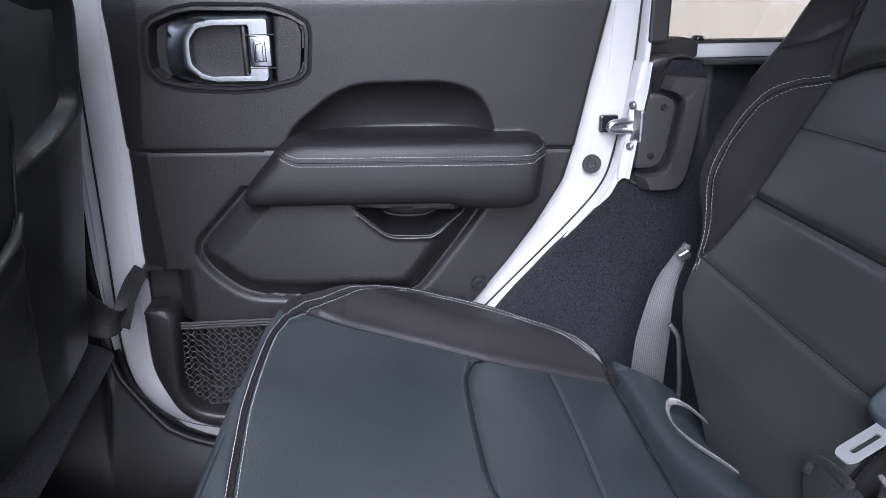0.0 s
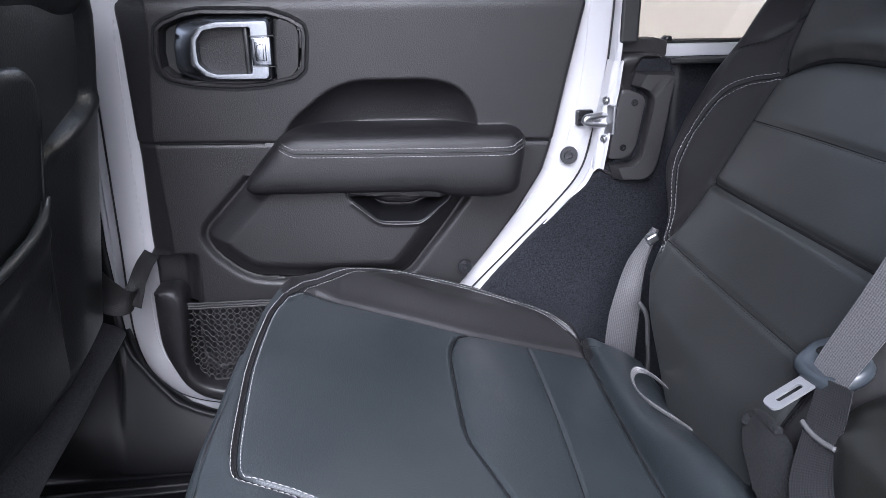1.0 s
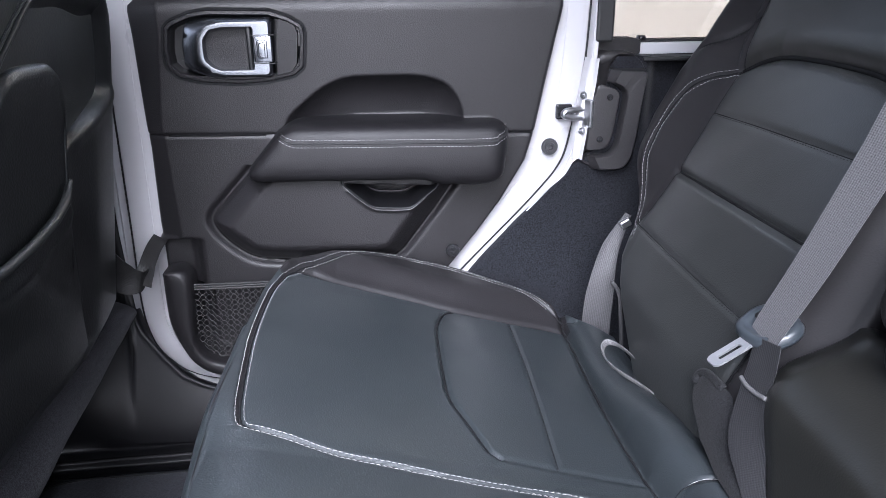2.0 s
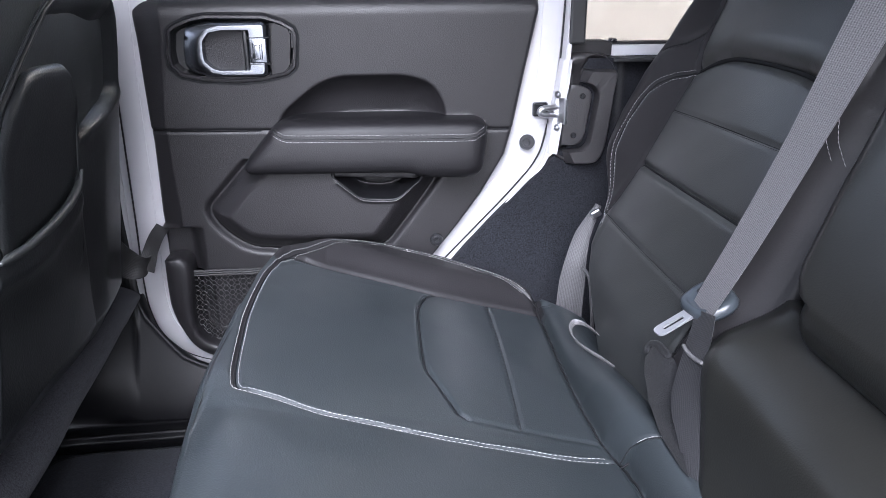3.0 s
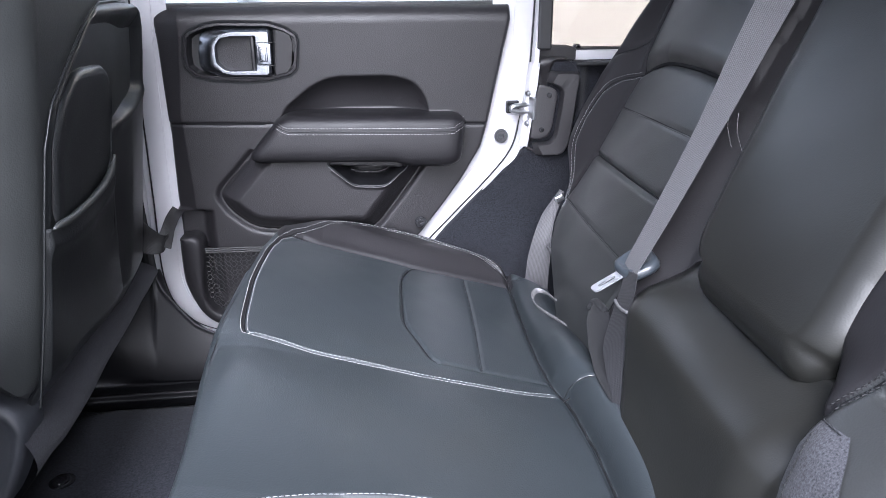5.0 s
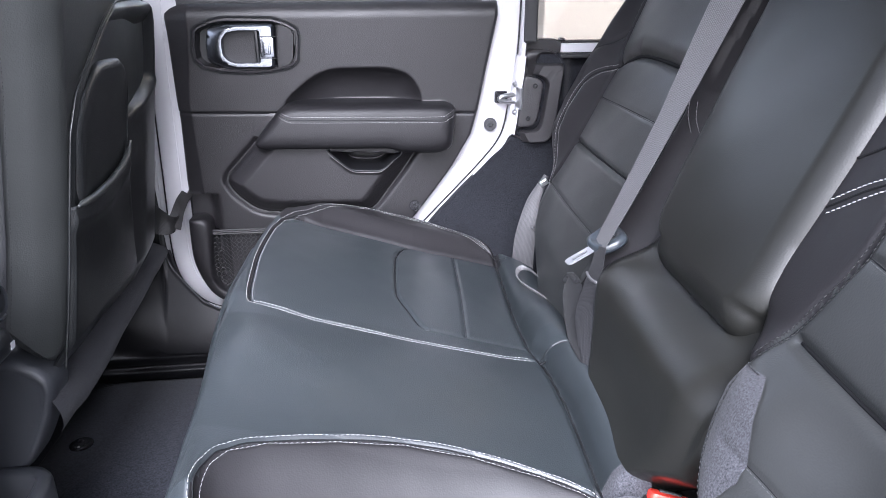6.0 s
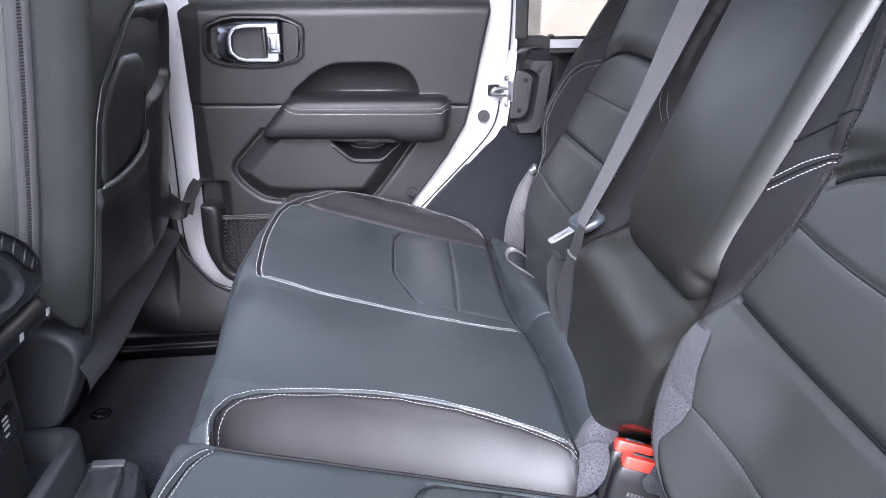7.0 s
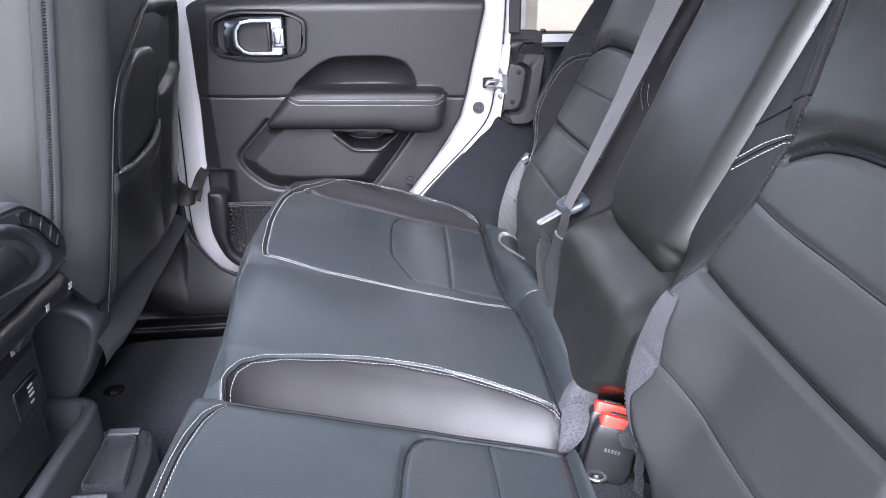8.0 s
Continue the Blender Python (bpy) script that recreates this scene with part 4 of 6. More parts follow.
def bench_height(X, Y):
    h = cushion_h(X) - 0.045 * np.maximum(Y - 0.40, 0)
    # far side bolster, raised above its seam
    yb = np.interp(X, [p[0] for p in BOLSTER], [p[1] for p in BOLSTER])
    lead = np.interp(X, [-0.143, -0.105, -0.05], [0.034, 0.028, 0.0])
    h = h + 0.027 * sstep((Y - yb + lead) / (0.070 + 0.6 * lead)) * sstep((0.335 - X) / 0.06)
    # gentle stuffing of the outer and the middle seat
    h = h + 0.006 * np.clip(1 - ((Y - 0.60) / 0.19) ** 2, 0, 1) * np.clip(1 - ((X - 0.08) / 0.2) ** 2, 0, 1)
    near = smooth_line(NEAR[1:], 200)
    yn = np.interp(X, near[:, 0], near[:, 1])
    h = h + 0.007 * np.clip(1 - ((Y - 0.26) / 0.13) ** 2, 0, 1)
    # fall of the near bolster towards the split
    fall = np.clip((yn - Y) / 0.11, 0, 1)
    h = h - 0.110 * (0.55 * fall + 0.75 * fall ** 2) * sstep((X + 0.137) / 0.03)
    xf = np.interp(Y, [0.018, 0.05, 0.10, 0.16], [-0.092, -0.100, -0.105, -0.125])
    h = h - 0.035 * np.clip((xf - X) / 0.035, 0, 1) ** 1.5 * sstep((0.16 - Y) / 0.08)
    # front roll of the middle seat, rear roll against the backrest
    h = h - 0.010 * np.clip((-0.085 - X) / 0.05, 0, 1) ** 2 * sstep((0.47 - Y) / 0.10)
    start = np.interp(Y, [p[1] for p in CREASE[::-1]], [p[0] for p in CREASE[::-1]])
    roll = np.clip((X - start) / 0.058, 0, 1)
    h = h + 0.046 * np.sin(0.65 * np.pi * roll ** 0.8) * (1 - 0.55 * sstep((Y - 0.46) / 0.20))
    seams = [(BOLSTER, 0.006, 0.006), (FRONT, 0.005, 0.0028), (NEAR, 0.005, 0.0030), (CREASE, 0.010, 0.006), (INSERT, 0.006, 0.0026), (INSERT_FINE, 0.0018, 0.003), (INSERT_END, 0.0016, 0.004),
             (CROSS, 0.003, 0.003)]
    h = h + groove(X, Y, seams)
    h = h + 0.0005 * soft_noise(X, Y, 17, 1.0) + 0.0002 * soft_noise(X, Y, 53, 2.0)
    return h


def flat(X, Y, H):
    return X, Y, H


bench = thing("rear_bench_seat", (0.1, 0.45, 0.06), "two-place part of a black leather rear bench with pale stitching", "car seat", "rear seats")


def bench_cushion():
    def xy(u, v):
        X = -0.143 + (0.352 + 0.143) * u
        far = np.interp(X, FAR_X + [0.36], FAR_Y + [0.745])
        near = NEAR_EDGE + 0.066 * sstep((X - 0.292) / 0.018) - 0.022 * sstep((-0.09 - X) / 0.04)
        Y = near + (far - near) * v
        return X + 0.026 * sstep((0.44 - Y) / 0.30) * (1 - u) ** 2, Y
    skirt = [(0.002, 0.001), (0.005, 0.004), (0.008, 0.010), (0.011, 0.020), (0.013, 0.040), (0.013, 0.07), (0.011, 0.11), (0.006, 0.15), (-0.004, 0.19)]
    V, F = padding(xy, bench_height, flat, 230, 420, skirt, "acd")
    ob = raw("cushion", V, F, LEATHER, bench, "black leather seat cushion")
    # the sewn-on side bolsters take a darker leather, which also shades the front face; the rear roll ends in felt
    ob.data.materials.append(LEATHER_SIDE_SHADE)
    ob.data.materials.append(FELT)
    o = origin(bench)
    near = smooth_line(NEAR[1:], 200)
    for p in ob.data.polygons:
        c = p.center + o
        if c.x > 0.296:
            p.material_index = 2 if c.y < 0.118 else 0
        # front face: its shade is put into the colour by the darker leather
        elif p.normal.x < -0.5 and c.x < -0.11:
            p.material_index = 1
        elif c.y > np.interp(c.x, [q[0] for q in BOLSTER], [q[1] for q in BOLSTER]) or (c.x > -0.10 and c.y < np.interp(c.x, near[:, 0], near[:, 1])):
            p.material_index = 1
    return ob


cush = bench_cushion()


def row(ob, pts, shift, n=400, trim=(0, 1), **kw):
    """A stitched row beside a seam: the seam's plan, moved sideways by shift and laid on ob."""
    P = smooth_line(pts, n)
    T = np.gradient(P, axis=0)
    T /= np.linalg.norm(T, axis=1)[:, None]
    P = P + np.stack([-T[:, 1], T[:, 0]], 1) * shift
    P = P[int(trim[0] * n):int(trim[1] * n)]
    got = [snap_down(ob, p) for p in P]
    got = [g for g in got if g[0] is not None]
    V, F = stitches([g[0] for g in got], [g[1] if g[1][2] > 0 else -g[1] for g in got], **kw)
    return raw("stitching", V, F, THREAD, ob, "pale thread stitching")


row(cush, FRONT, -0.0043, n=900, trim=(0.035, 0.985))
row(cush, FRONT, 0.0043, n=900, trim=(0.035, 0.985))
row(cush, NEAR, -0.0037)
row(cush, NEAR, 0.0037)


def crease(ob, pts, r, n=160, sink=0.3):
    """A dark sewn fold laid along a seam of ob."""
    got = [snap_down(ob, p) for p in smooth_line(pts, n)]
    V, F = tube([g[0] + np.array((0, 0, sink * r)) for g in got if g[0] is not None], r, 6)
    raw("seam", V, F, SEAM, ob, "dark sewn seam")


for pts, r in ((BOLSTER, 0.0008), (FRONT, 0.0011), (NEAR, 0.0010), (CREASE, 0.0014), (INSERT, 0.0016), (INSERT_FINE, 0.0006), (CROSS, 0.0007)):
    crease(cush, pts, r)

row(cush, CROSS, 0.0012, n=60, trim=(0.35, 1), length=0.012, pitch=0.0125, r=0.0004)
# riser under the cushions
riser = part("seat_riser", box_bm((-0.09, -0.40, 0.05), (0.40, 0.86, 0.29), 0.02), CARPET, None)
tagged(riser, "dark carpeted riser under the rear seats", "riser", kind="structure")

BACK_SLOPE = 0.48
BN = np.array((-1, 0, BACK_SLOPE)) / math.hypot(1, BACK_SLOPE)


def on_back(lift=0.0):
    def place(Z, Y, H):
        h = H + lift
        return 0.405 + BACK_SLOPE * (Z - 0.54) + BN[0] * h, Y + 0.0 * Z, Z + BN[2] * h
    return place


OUT_Z = [0.30, 0.36, 0.386, 0.406, 0.435, 0.460, 0.50, 0.53, 0.58, 0.64, 0.70, 0.75, 0.85, 0.95]
OUT_W = [0.35, 0.405, 0.448, 0.484, 0.542, 0.578, 0.594, 0.612, 0.640, 0.655, 0.648, 0.625, 0.615, 0.60]
SIDE_SEAM = [(0.30, 0.585), (0.44, 0.580), (0.497, 0.572), (0.535, 0.552), (0.587, 0.538), (0.667, 0.531), (0.726, 0.523), (0.784, 0.537), (0.90, 0.560)]
INNER_SEAM = [(0.30, 0.222), (0.45, 0.215), (0.55, 0.207), (0.62, 0.203), (0.70, 0.205), (0.735, 0.218), (0.80, 0.215), (0.92, 0.20)]
ARCH = [(0.724, 0.524), (0.738, 0.490), (0.747, 0.45), (0.750, 0.40), (0.750, 0.33), (0.747, 0.27), (0.738, 0.218)]
# the near backrest's own inner seam and the panel seams of both sides
NEAR_INNER = [(0.30, 0.240), (0.45, 0.215), (0.525, 0.182), (0.565, 0.183), (0.618, 0.203), (0.673, 0.218), (0.72, 0.216), (0.779, 0.208), (0.866, 0.170), (0.93, 0.145)]
NEAR_ARCH = [(0.724, 0.524), (0.738, 0.470), (0.746, 0.41), (0.748, 0.36), (0.747, 0.315), (0.742, 0.276), (0.731, 0.244), (0.721, 0.226)]
PANELS = {1: ([(0.590, 0.538), (0.592, 0.40), (0.594, 0.205)], [(0.506, 0.568), (0.5075, 0.40), (0.508, 0.212)], [(0.669, 0.531), (0.672, 0.40), (0.675, 0.205)]),
          -1: ([(0.586, 0.538), (0.590, 0.335), (0.594, 0.208)], [(0.497, 0.568), (0.500, 0.40), (0.507, 0.297), (0.505, 0.235)], [(0.660, 0.531), (0.666, 0.405), (0.670, 0.285), (0.676, 0.219)])}
BACK_STITCH = [(0.490, 0.562), (0.525, 0.578), (0.555, 0.590), (0.587, 0.597), (0.630, 0.599), (0.676, 0.588), (0.705, 0.562), (0.722, 0.526)]


def inner_edge(Z):
    """How far the near backrest's inner edge lies from the middle line."""
    zs = np.linspace(0.25, 1.0, 400)
    ws = np.interp(zs, [0.30, 0.391, 0.404, 0.417, 0.428, 0.438, 0.450, 0.463, 0.492, 0.526, 0.545, 0.57, 0.60], [0.40, 0.335, 0.318, 0.297, 0.276, 0.256, 0.234, 0.217, 0.200, 0.192, 0.182, 0.160, 0.138])
    k = np.exp(-(np.arange(-16, 17) / 6.0) ** 2)
    ws = np.convolve(np.pad(ws, 16, mode="edge"), k / k.sum(), "valid")
    return np.interp(Z, zs, ws)


def outer_back(root, sign, lift, nz=190, ny=150):
    """An outboard backrest pad; sign: +1 for the far side, -1 for the near side."""
    dz = 0.0 if sign > 0 else 0.012
    inner, arch = (INNER_SEAM, ARCH) if sign > 0 else (NEAR_INNER, NEAR_ARCH)
    main, low_fine, top_fine = PANELS[sign]

    def height(Z, Y):
        W = (Y - MID) * sign
        Z = Z + dz
        ws = np.interp(Z, [p[0] for p in SIDE_SEAM], [p[1] for p in SIDE_SEAM])
        wi = np.interp(Z, [p[0] for p in inner], [p[1] for p in inner])
        h = 0.030 * sstep((W - ws) / 0.075) * sstep((Z - 0.50) / 0.10)
        wo = np.interp(Z, OUT_Z, OUT_W)
        h = h - 0.020 * np.clip(1 - (wo - W) / 0.03, 0, 1) ** 2
        h = h - (0.045 if sign > 0 else 0.002) * np.clip((wi - W) / 0.055, 0, 1) ** 1.4
        h = h + 0.006 * np.clip(1 - ((W - 0.37) / 0.17) ** 2, 0, 1)
        h = h + 0.006 * sstep((Z - np.interp(W, [0.218, 0.27, 0.33, 0.45, 0.524], [0.738, 0.747, 0.750, 0.747, 0.724])) / 0.03) * (W < ws + 0.01) * (W > wi - 0.02)
        if sign < 0:
            h = h + 0.026 * (1 - sstep((W - 0.245) / 0.12)) * sstep((Z - 0.40) / 0.04) * (1 - sstep((Z - 0.53) / 0.07))
        if sign < 0:
            h = h - 0.008 * np.clip(1 - (W - inner_edge(Z - dz)) / 0.036, 0, 1) ** 2 * (1 - sstep((Z - 0.56) / 0.06))
        h = h - 0.034 * np.clip((0.445 - Z) / 0.10, 0, 1) ** 1.5 - 0.04 * np.clip((0.36 - Z) / 0.06, 0, 1) ** 2
        seams = [(SIDE_SEAM[2:], 0.005, 0.004), (inner, 0.005, 0.004), (arch, 0.009, 0.006), (main, 0.008, 0.0045), (low_fine, 0.0025, 0.003), (top_fine, 0.0025, 0.003),
                 (BACK_STITCH, 0.004, 0.004), ([(0.735, 0.600), (0.752, 0.57), (0.790, 0.538)], 0.004, 0.0035)]
        h = h + groove(Z, W, seams)
        return h + 0.0006 * soft_noise(Z, Y, 19, 3.0 + sign) + 0.0002 * soft_noise(Z, Y, 48, 4.0)

    def zy(u, v):
        Z = 0.31 + (0.93 - 0.31) * u
        wo = np.interp(Z, OUT_Z, OUT_W)
        wi = 0.158 + 0 * Z if sign > 0 else inner_edge(Z)
        return Z, MID + sign * (wi + (wo - wi) * v)
    skirt = [(0.004, 0.002), (0.008, 0.007), (0.010, 0.016), (0.011, 0.035), (0.008, 0.07), (0.0, 0.12)]
    if sign < 0:
        base_zy = zy
        zy = lambda u, v: base_zy(u, 1 - v)
    V, F = padding(zy, height, on_back(lift), nz, ny, skirt, "bcd")
    ob = raw("backrest", V, F, BACK_LEATHER, root, "black leather outboard backrest with sewn panels")
    ob.data.materials.append(LEATHER_SIDE_SHADE)
    ob.data.materials.append(BACK_LEATHER_LIT)
    az, aw = [p[0] for p in arch][::-1], [p[1] for p in arch][::-1]
    o = origin(root)
    for p in ob.data.polygons:
        c = p.center + o
        w = (c.y - MID) * sign
        if w > np.interp(c.z + dz, [q[0] for q in SIDE_SEAM], [q[1] for q in SIDE_SEAM]) or w < np.interp(c.z + dz, [q[0] for q in inner], [q[1] for q in inner]):
            p.material_index = 1
        # panels below the arch get the paler copy, so they look better lit
        elif c.z + dz < np.interp(w, aw, az):
            p.material_index = 2

    def lay(pts, shift, n=240, mat=THREAD, **kw):
        P = smooth_line(pts, n)
        T = np.gradient(P, axis=0)
        T /= np.linalg.norm(T, axis=1)[:, None]
        P = P + np.stack([-T[:, 1], T[:, 0]], 1) * shift
        Z, Y = P[:, 0] - dz, MID + sign * P[:, 1]
        X3 = np.stack(on_back(lift)(Z, Y, height(Z, Y)), 1)
        V, F = stitches(X3, BN, **kw)
        raw("stitching", V, F, mat, ob, "pale thread stitching" if mat is THREAD else "dark stitching")

    def fold(pts, r=0.0011, n=120):
        P = smooth_line(pts, n)
        Z, Y = P[:, 0] - dz, MID + sign * P[:, 1]
        V, F = tube(np.stack(on_back(lift)(Z, Y, height(Z, Y) + r * 0.3), 1), r, 6)
        raw("seam", V, F, SEAM, ob, "dark sewn seam")
    for pts, r in ((SIDE_SEAM[2:], 0.0011), (inner if sign > 0 else inner[3:], 0.0011), (arch, 0.0030), (main, 0.0019), (BACK_STITCH, 0.0010), (low_fine, 0.0007), (top_fine, 0.0007), ([(0.735, 0.600), (0.752, 0.57), (0.790, 0.538)], 0.0012)):
        fold(pts, r)
    if sign < 0:
        fold([(0.781, 0.208), (0.760, 0.174), (0.737, 0.138)], 0.0013, 40)
        fold([(0.7385, 0.212), (0.717, 0.173), (0.692, 0.139)], 0.0010, 40)
        lay([(0.864, 0.168), (0.852, 0.150), (0.840, 0.132)], 0.0, n=40, mat=DARK_THREAD)
    lay(BACK_STITCH, 0.0038)
    lay(BACK_STITCH, -0.0038)
    if sign > 0:
        for w in (0.0, 0.011):
            lay([(0.718, 0.195 + w), (0.702, 0.184 + w), (0.683, 0.168 + w)], 0.0, n=60)
        lay([(p[0], p[1] - 0.006) for p in inner[1:]], 0.0, mat=DARK_THREAD)
    else:
        lay([(0.742, 0.211), (0.723, 0.171), (0.698, 0.137)], 0.0, n=60, r=0.0007)
        lay([(0.735, 0.213), (0.711, 0.175), (0.687, 0.142)], 0.0, n=60, r=0.0007)
        for side in (0.0045, -0.0040):
            lay([(p[0], p[1] - side) for p in inner[3:]], 0.0, mat=DARK_THREAD, r=0.0008)
    for seam in (low_fine, top_fine):
        lay([(p[0] - 0.002, p[1]) for p in seam], 0.0, mat=DARK_THREAD if sign > 0 else GREY_THREAD, length=0.0034, pitch=0.0050)
    if sign < 0:
        # felt lining over the lower inner edge
        def FELT_PATCH(u, v):
            Z = 0.418 + 0.128 * u + 0.004 * (1 - v) * u
            inset = np.interp(u, [0, 0.8, 1], [0.0, 0.0, 0.014])
            return Z, MID - (inner_edge(Z) + inset + np.interp(u, [0, 0.12, 0.25, 0.35, 0.48, 0.62, 0.8, 0.92, 1], [0.014, 0.020, 0.034, 0.054, 0.072, 0.076, 0.064, 0.048, 0.034]) * (1 - v))
        V, F = padding(lambda u, v: FELT_PATCH(u, v), lambda Z, Y: height(Z, Y) + 0.0022, on_back(lift), 50, 24,
                       [(0.004, 0.002), (0.008, 0.007), (0.0105, 0.016), (0.0125, 0.035), (0.010, 0.07)], "d")
        felt = raw("felt_lining", V, F, FELT, ob, "grey felt lining on the lower edge")
        edge = np.linspace(0.434, 0.540, 12)
        lay([(z + dz, float(inner_edge(z)) + 0.010) for z in edge], 0.0, mat=DARK_THREAD, lift=0.0030, r=0.0008)
        lay([(0.546 + dz, 0.192), (0.547 + dz, 0.208), (0.548 + dz, 0.222)], 0.0, n=40, mat=DARK_THREAD, lift=0.0030, r=0.0008)
    return ob


far_back = outer_back(bench, 1, 0.0)
# openings for the headrest posts
for y in (0.596, 0.712):
    c = (0.546, y, 0.833)
    part("post_slot", turn_bm(box_bm((-0.006, -0.010, -0.004), (0.006, 0.010, 0.004), 0.002), Matrix.Translation(c) @ Matrix.Rotation(radians(-64), 4, "Y")), SEAM, far_back, "dark headrest post opening")


PAD_Z, PAD_Y = [0.30, 0.38, 0.397, 0.415, 0.436, 0.456, 0.480, 0.507, 0.56], [0.27, 0.296, 0.306, 0.324, 0.345, 0.364, 0.382, 0.392, 0.386]


def centre_pads():
    def low(Z, Y):
        h = 0.004 + 0.015 * np.exp(-((Z - 0.487) / 0.055) ** 2) - 0.03 * np.clip((0.37 - Z) / 0.06, 0, 1) ** 2
        h = h - 0.036 * sstep((Z - 0.482) / 0.078)
        return h - 0.010 * np.clip(1 - (np.interp(Z, PAD_Z, PAD_Y) - Y) / 0.035, 0, 1) ** 2 + 0.001 * soft_noise(Z, Y, 31, 5.0) - 0.012 * np.clip((0.095 - Y) / 0.05, 0, 1) ** 2
    skirt = [(0.003, 0.002), (0.006, 0.006), (0.008, 0.014), (0.008, 0.03), (0.0, 0.07)]
    def zy_low(u, v):
        Z = 0.31 + 0.246 * u
        y0 = np.interp(Z, [0.31, 0.380, 0.40, 0.425, 0.46, 0.52, 0.545, 0.556], [0.115, 0.112, 0.088, 0.050, 0.032, 0.034, 0.046, 0.060])
        return Z, y0 + (np.interp(Z, PAD_Z, PAD_Y) - y0) * v
    V, F = padding(zy_low, low, on_back(0.0), 90, 110, skirt, "bcd")
    raw("centre_lower_pad", V, F, BACK_LEATHER, bench, "smooth black leather lower middle pad")

    def up(Z, Y):
        return 0.001 + 0.003 * np.clip(1 - ((Y - 0.22) / 0.15) ** 2, 0, 1) + 0.001 * soft_noise(Z, Y, 22, 6.0)

    def zy_up(u, v):
        Z = 0.573 + (0.93 - 0.573) * u
        r = 0.030
        cut = np.where(Z < 0.573 + r, r - np.sqrt(np.maximum(r * r - (0.573 + r - Z) ** 2, 0)), 0)
        y0 = np.interp(Z, [0.56, 0.64, 0.73, 0.85, 0.93], [0.114, 0.125, 0.127, 0.132, 0.137])
        y1 = np.interp(Z, [0.56, 0.59, 0.67, 0.84, 0.93], [0.328, 0.334, 0.350, 0.372, 0.378])
        return Z, y0 + cut * 0.5 + (y1 - cut - y0 - cut * 0.5) * v
    skirt = [(0.005, 0.0008), (0.012, 0.0034), (0.019, 0.0080), (0.025, 0.0145), (0.030, 0.0230), (0.033, 0.034), (0.034, 0.05), (0.0, 0.10)]
    V, F = padding(zy_up, up, on_back(0.0), 130, 100, skirt, "abcd")
    raw("centre_upper_pad", V, F, BACK_LEATHER, bench, "padded black leather fold-down middle backrest")
    V, F = padding(lambda u, v: (0.34 + 0.58 * u, 0.02 + 0.41 * v), lambda Z, Y: 0 * Z - 0.080, on_back(0.0), 12, 12, [(0.0, 0.05), (0.0, 0.12)], "abcd")
    raw("back_core", V, F, LEATHER_SIDE_SHADE, bench, "black leather lining between the pads")


centre_pads()

near_seat = thing("rear_bench_seat", (0.1, -0.2, 0.06), "single-place part of a black leather rear bench with pale stitching", "car seat", "rear seats")


DRV_INS = [(0.29, -0.006), (0.20, -0.002), (0.15, -0.004), (0.123, -0.010), (0.107, -0.036), (0.101, -0.075), (0.098, -0.12), (0.092, -0.22), (0.12, -0.30)]


def near_cushion():
    def height(X, Y):
        h = cushion_h(X) + 0.003
        h = h - 0.004 * np.clip((Y + 0.02) / 0.028, 0, 1) ** 2
        h = h + 0.006 * np.clip(1 - ((Y + 0.16) / 0.17) ** 2, 0, 1)
        roll = np.clip((X - 0.291) / 0.055, 0, 1)
        h = h + 0.010 * np.sin(np.pi * roll) - 0.012 * roll ** 3
        seams = [(DRV_INS, 0.006, 0.0035), ([(0.198, -0.006), (0.199, -0.08), (0.195, -0.25)], 0.002, 0.003), ([(0.290, -0.40), (0.285, -0.2), (0.290, 0.02)], 0.010, 0.006), (DRV, 0.006, 0.0045)]
        return h + groove(X, Y, seams) + 0.001 * soft_noise(X, Y, 26, 7.0)
    V, F = padding(lambda u, v: (-0.117 + 0.419 * u, -0.40 + (0.409 - 0.006 * np.clip((-0.10 - (-0.117 + 0.419 * u)) / 0.017, 0, 1) ** 2) * v), height, flat, 160, 170,
                   [(0.002, 0.001), (0.004, 0.004), (0.006, 0.010), (0.008, 0.022), (0.009, 0.040), (0.009, 0.07), (0.006, 0.11), (-0.004, 0.19)], "acd")
    return raw("cushion", V, F, LEATHER, near_seat, "black leather single seat cushion")


DRV = [(-0.088, 0.003), (-0.096, -0.012), (-0.104, -0.035), (-0.110, -0.09), (-0.110, -0.20), (-0.112, -0.38)]
near_cush = near_cushion()
for pts, r in ((DRV_INS, 0.0014), ([(0.198, -0.006), (0.199, -0.08), (0.195, -0.25)], 0.0006), ([(0.290, -0.39), (0.285, -0.2), (0.290, 0.0)], 0.0014), (DRV, 0.0010)):
    crease(near_cush, pts, r)
crease(near_cush, [(-0.085, 0.0015), (0.06, 0.0025), (0.2, 0.0025), (0.29, 0.0025)], 0.0018, sink=0.8)
row(near_cush, DRV, 0.004)
row(near_cush, DRV, -0.004)
outer_back(near_seat, -1, -0.012)


# ---- front seats ----
def seat_face(Y, Z):
    """x of a front seat's rear face."""
    return -0.335 + 0.15 * (Z - 0.62) - 0.36 * np.maximum(0, Y - 0.6) ** 2


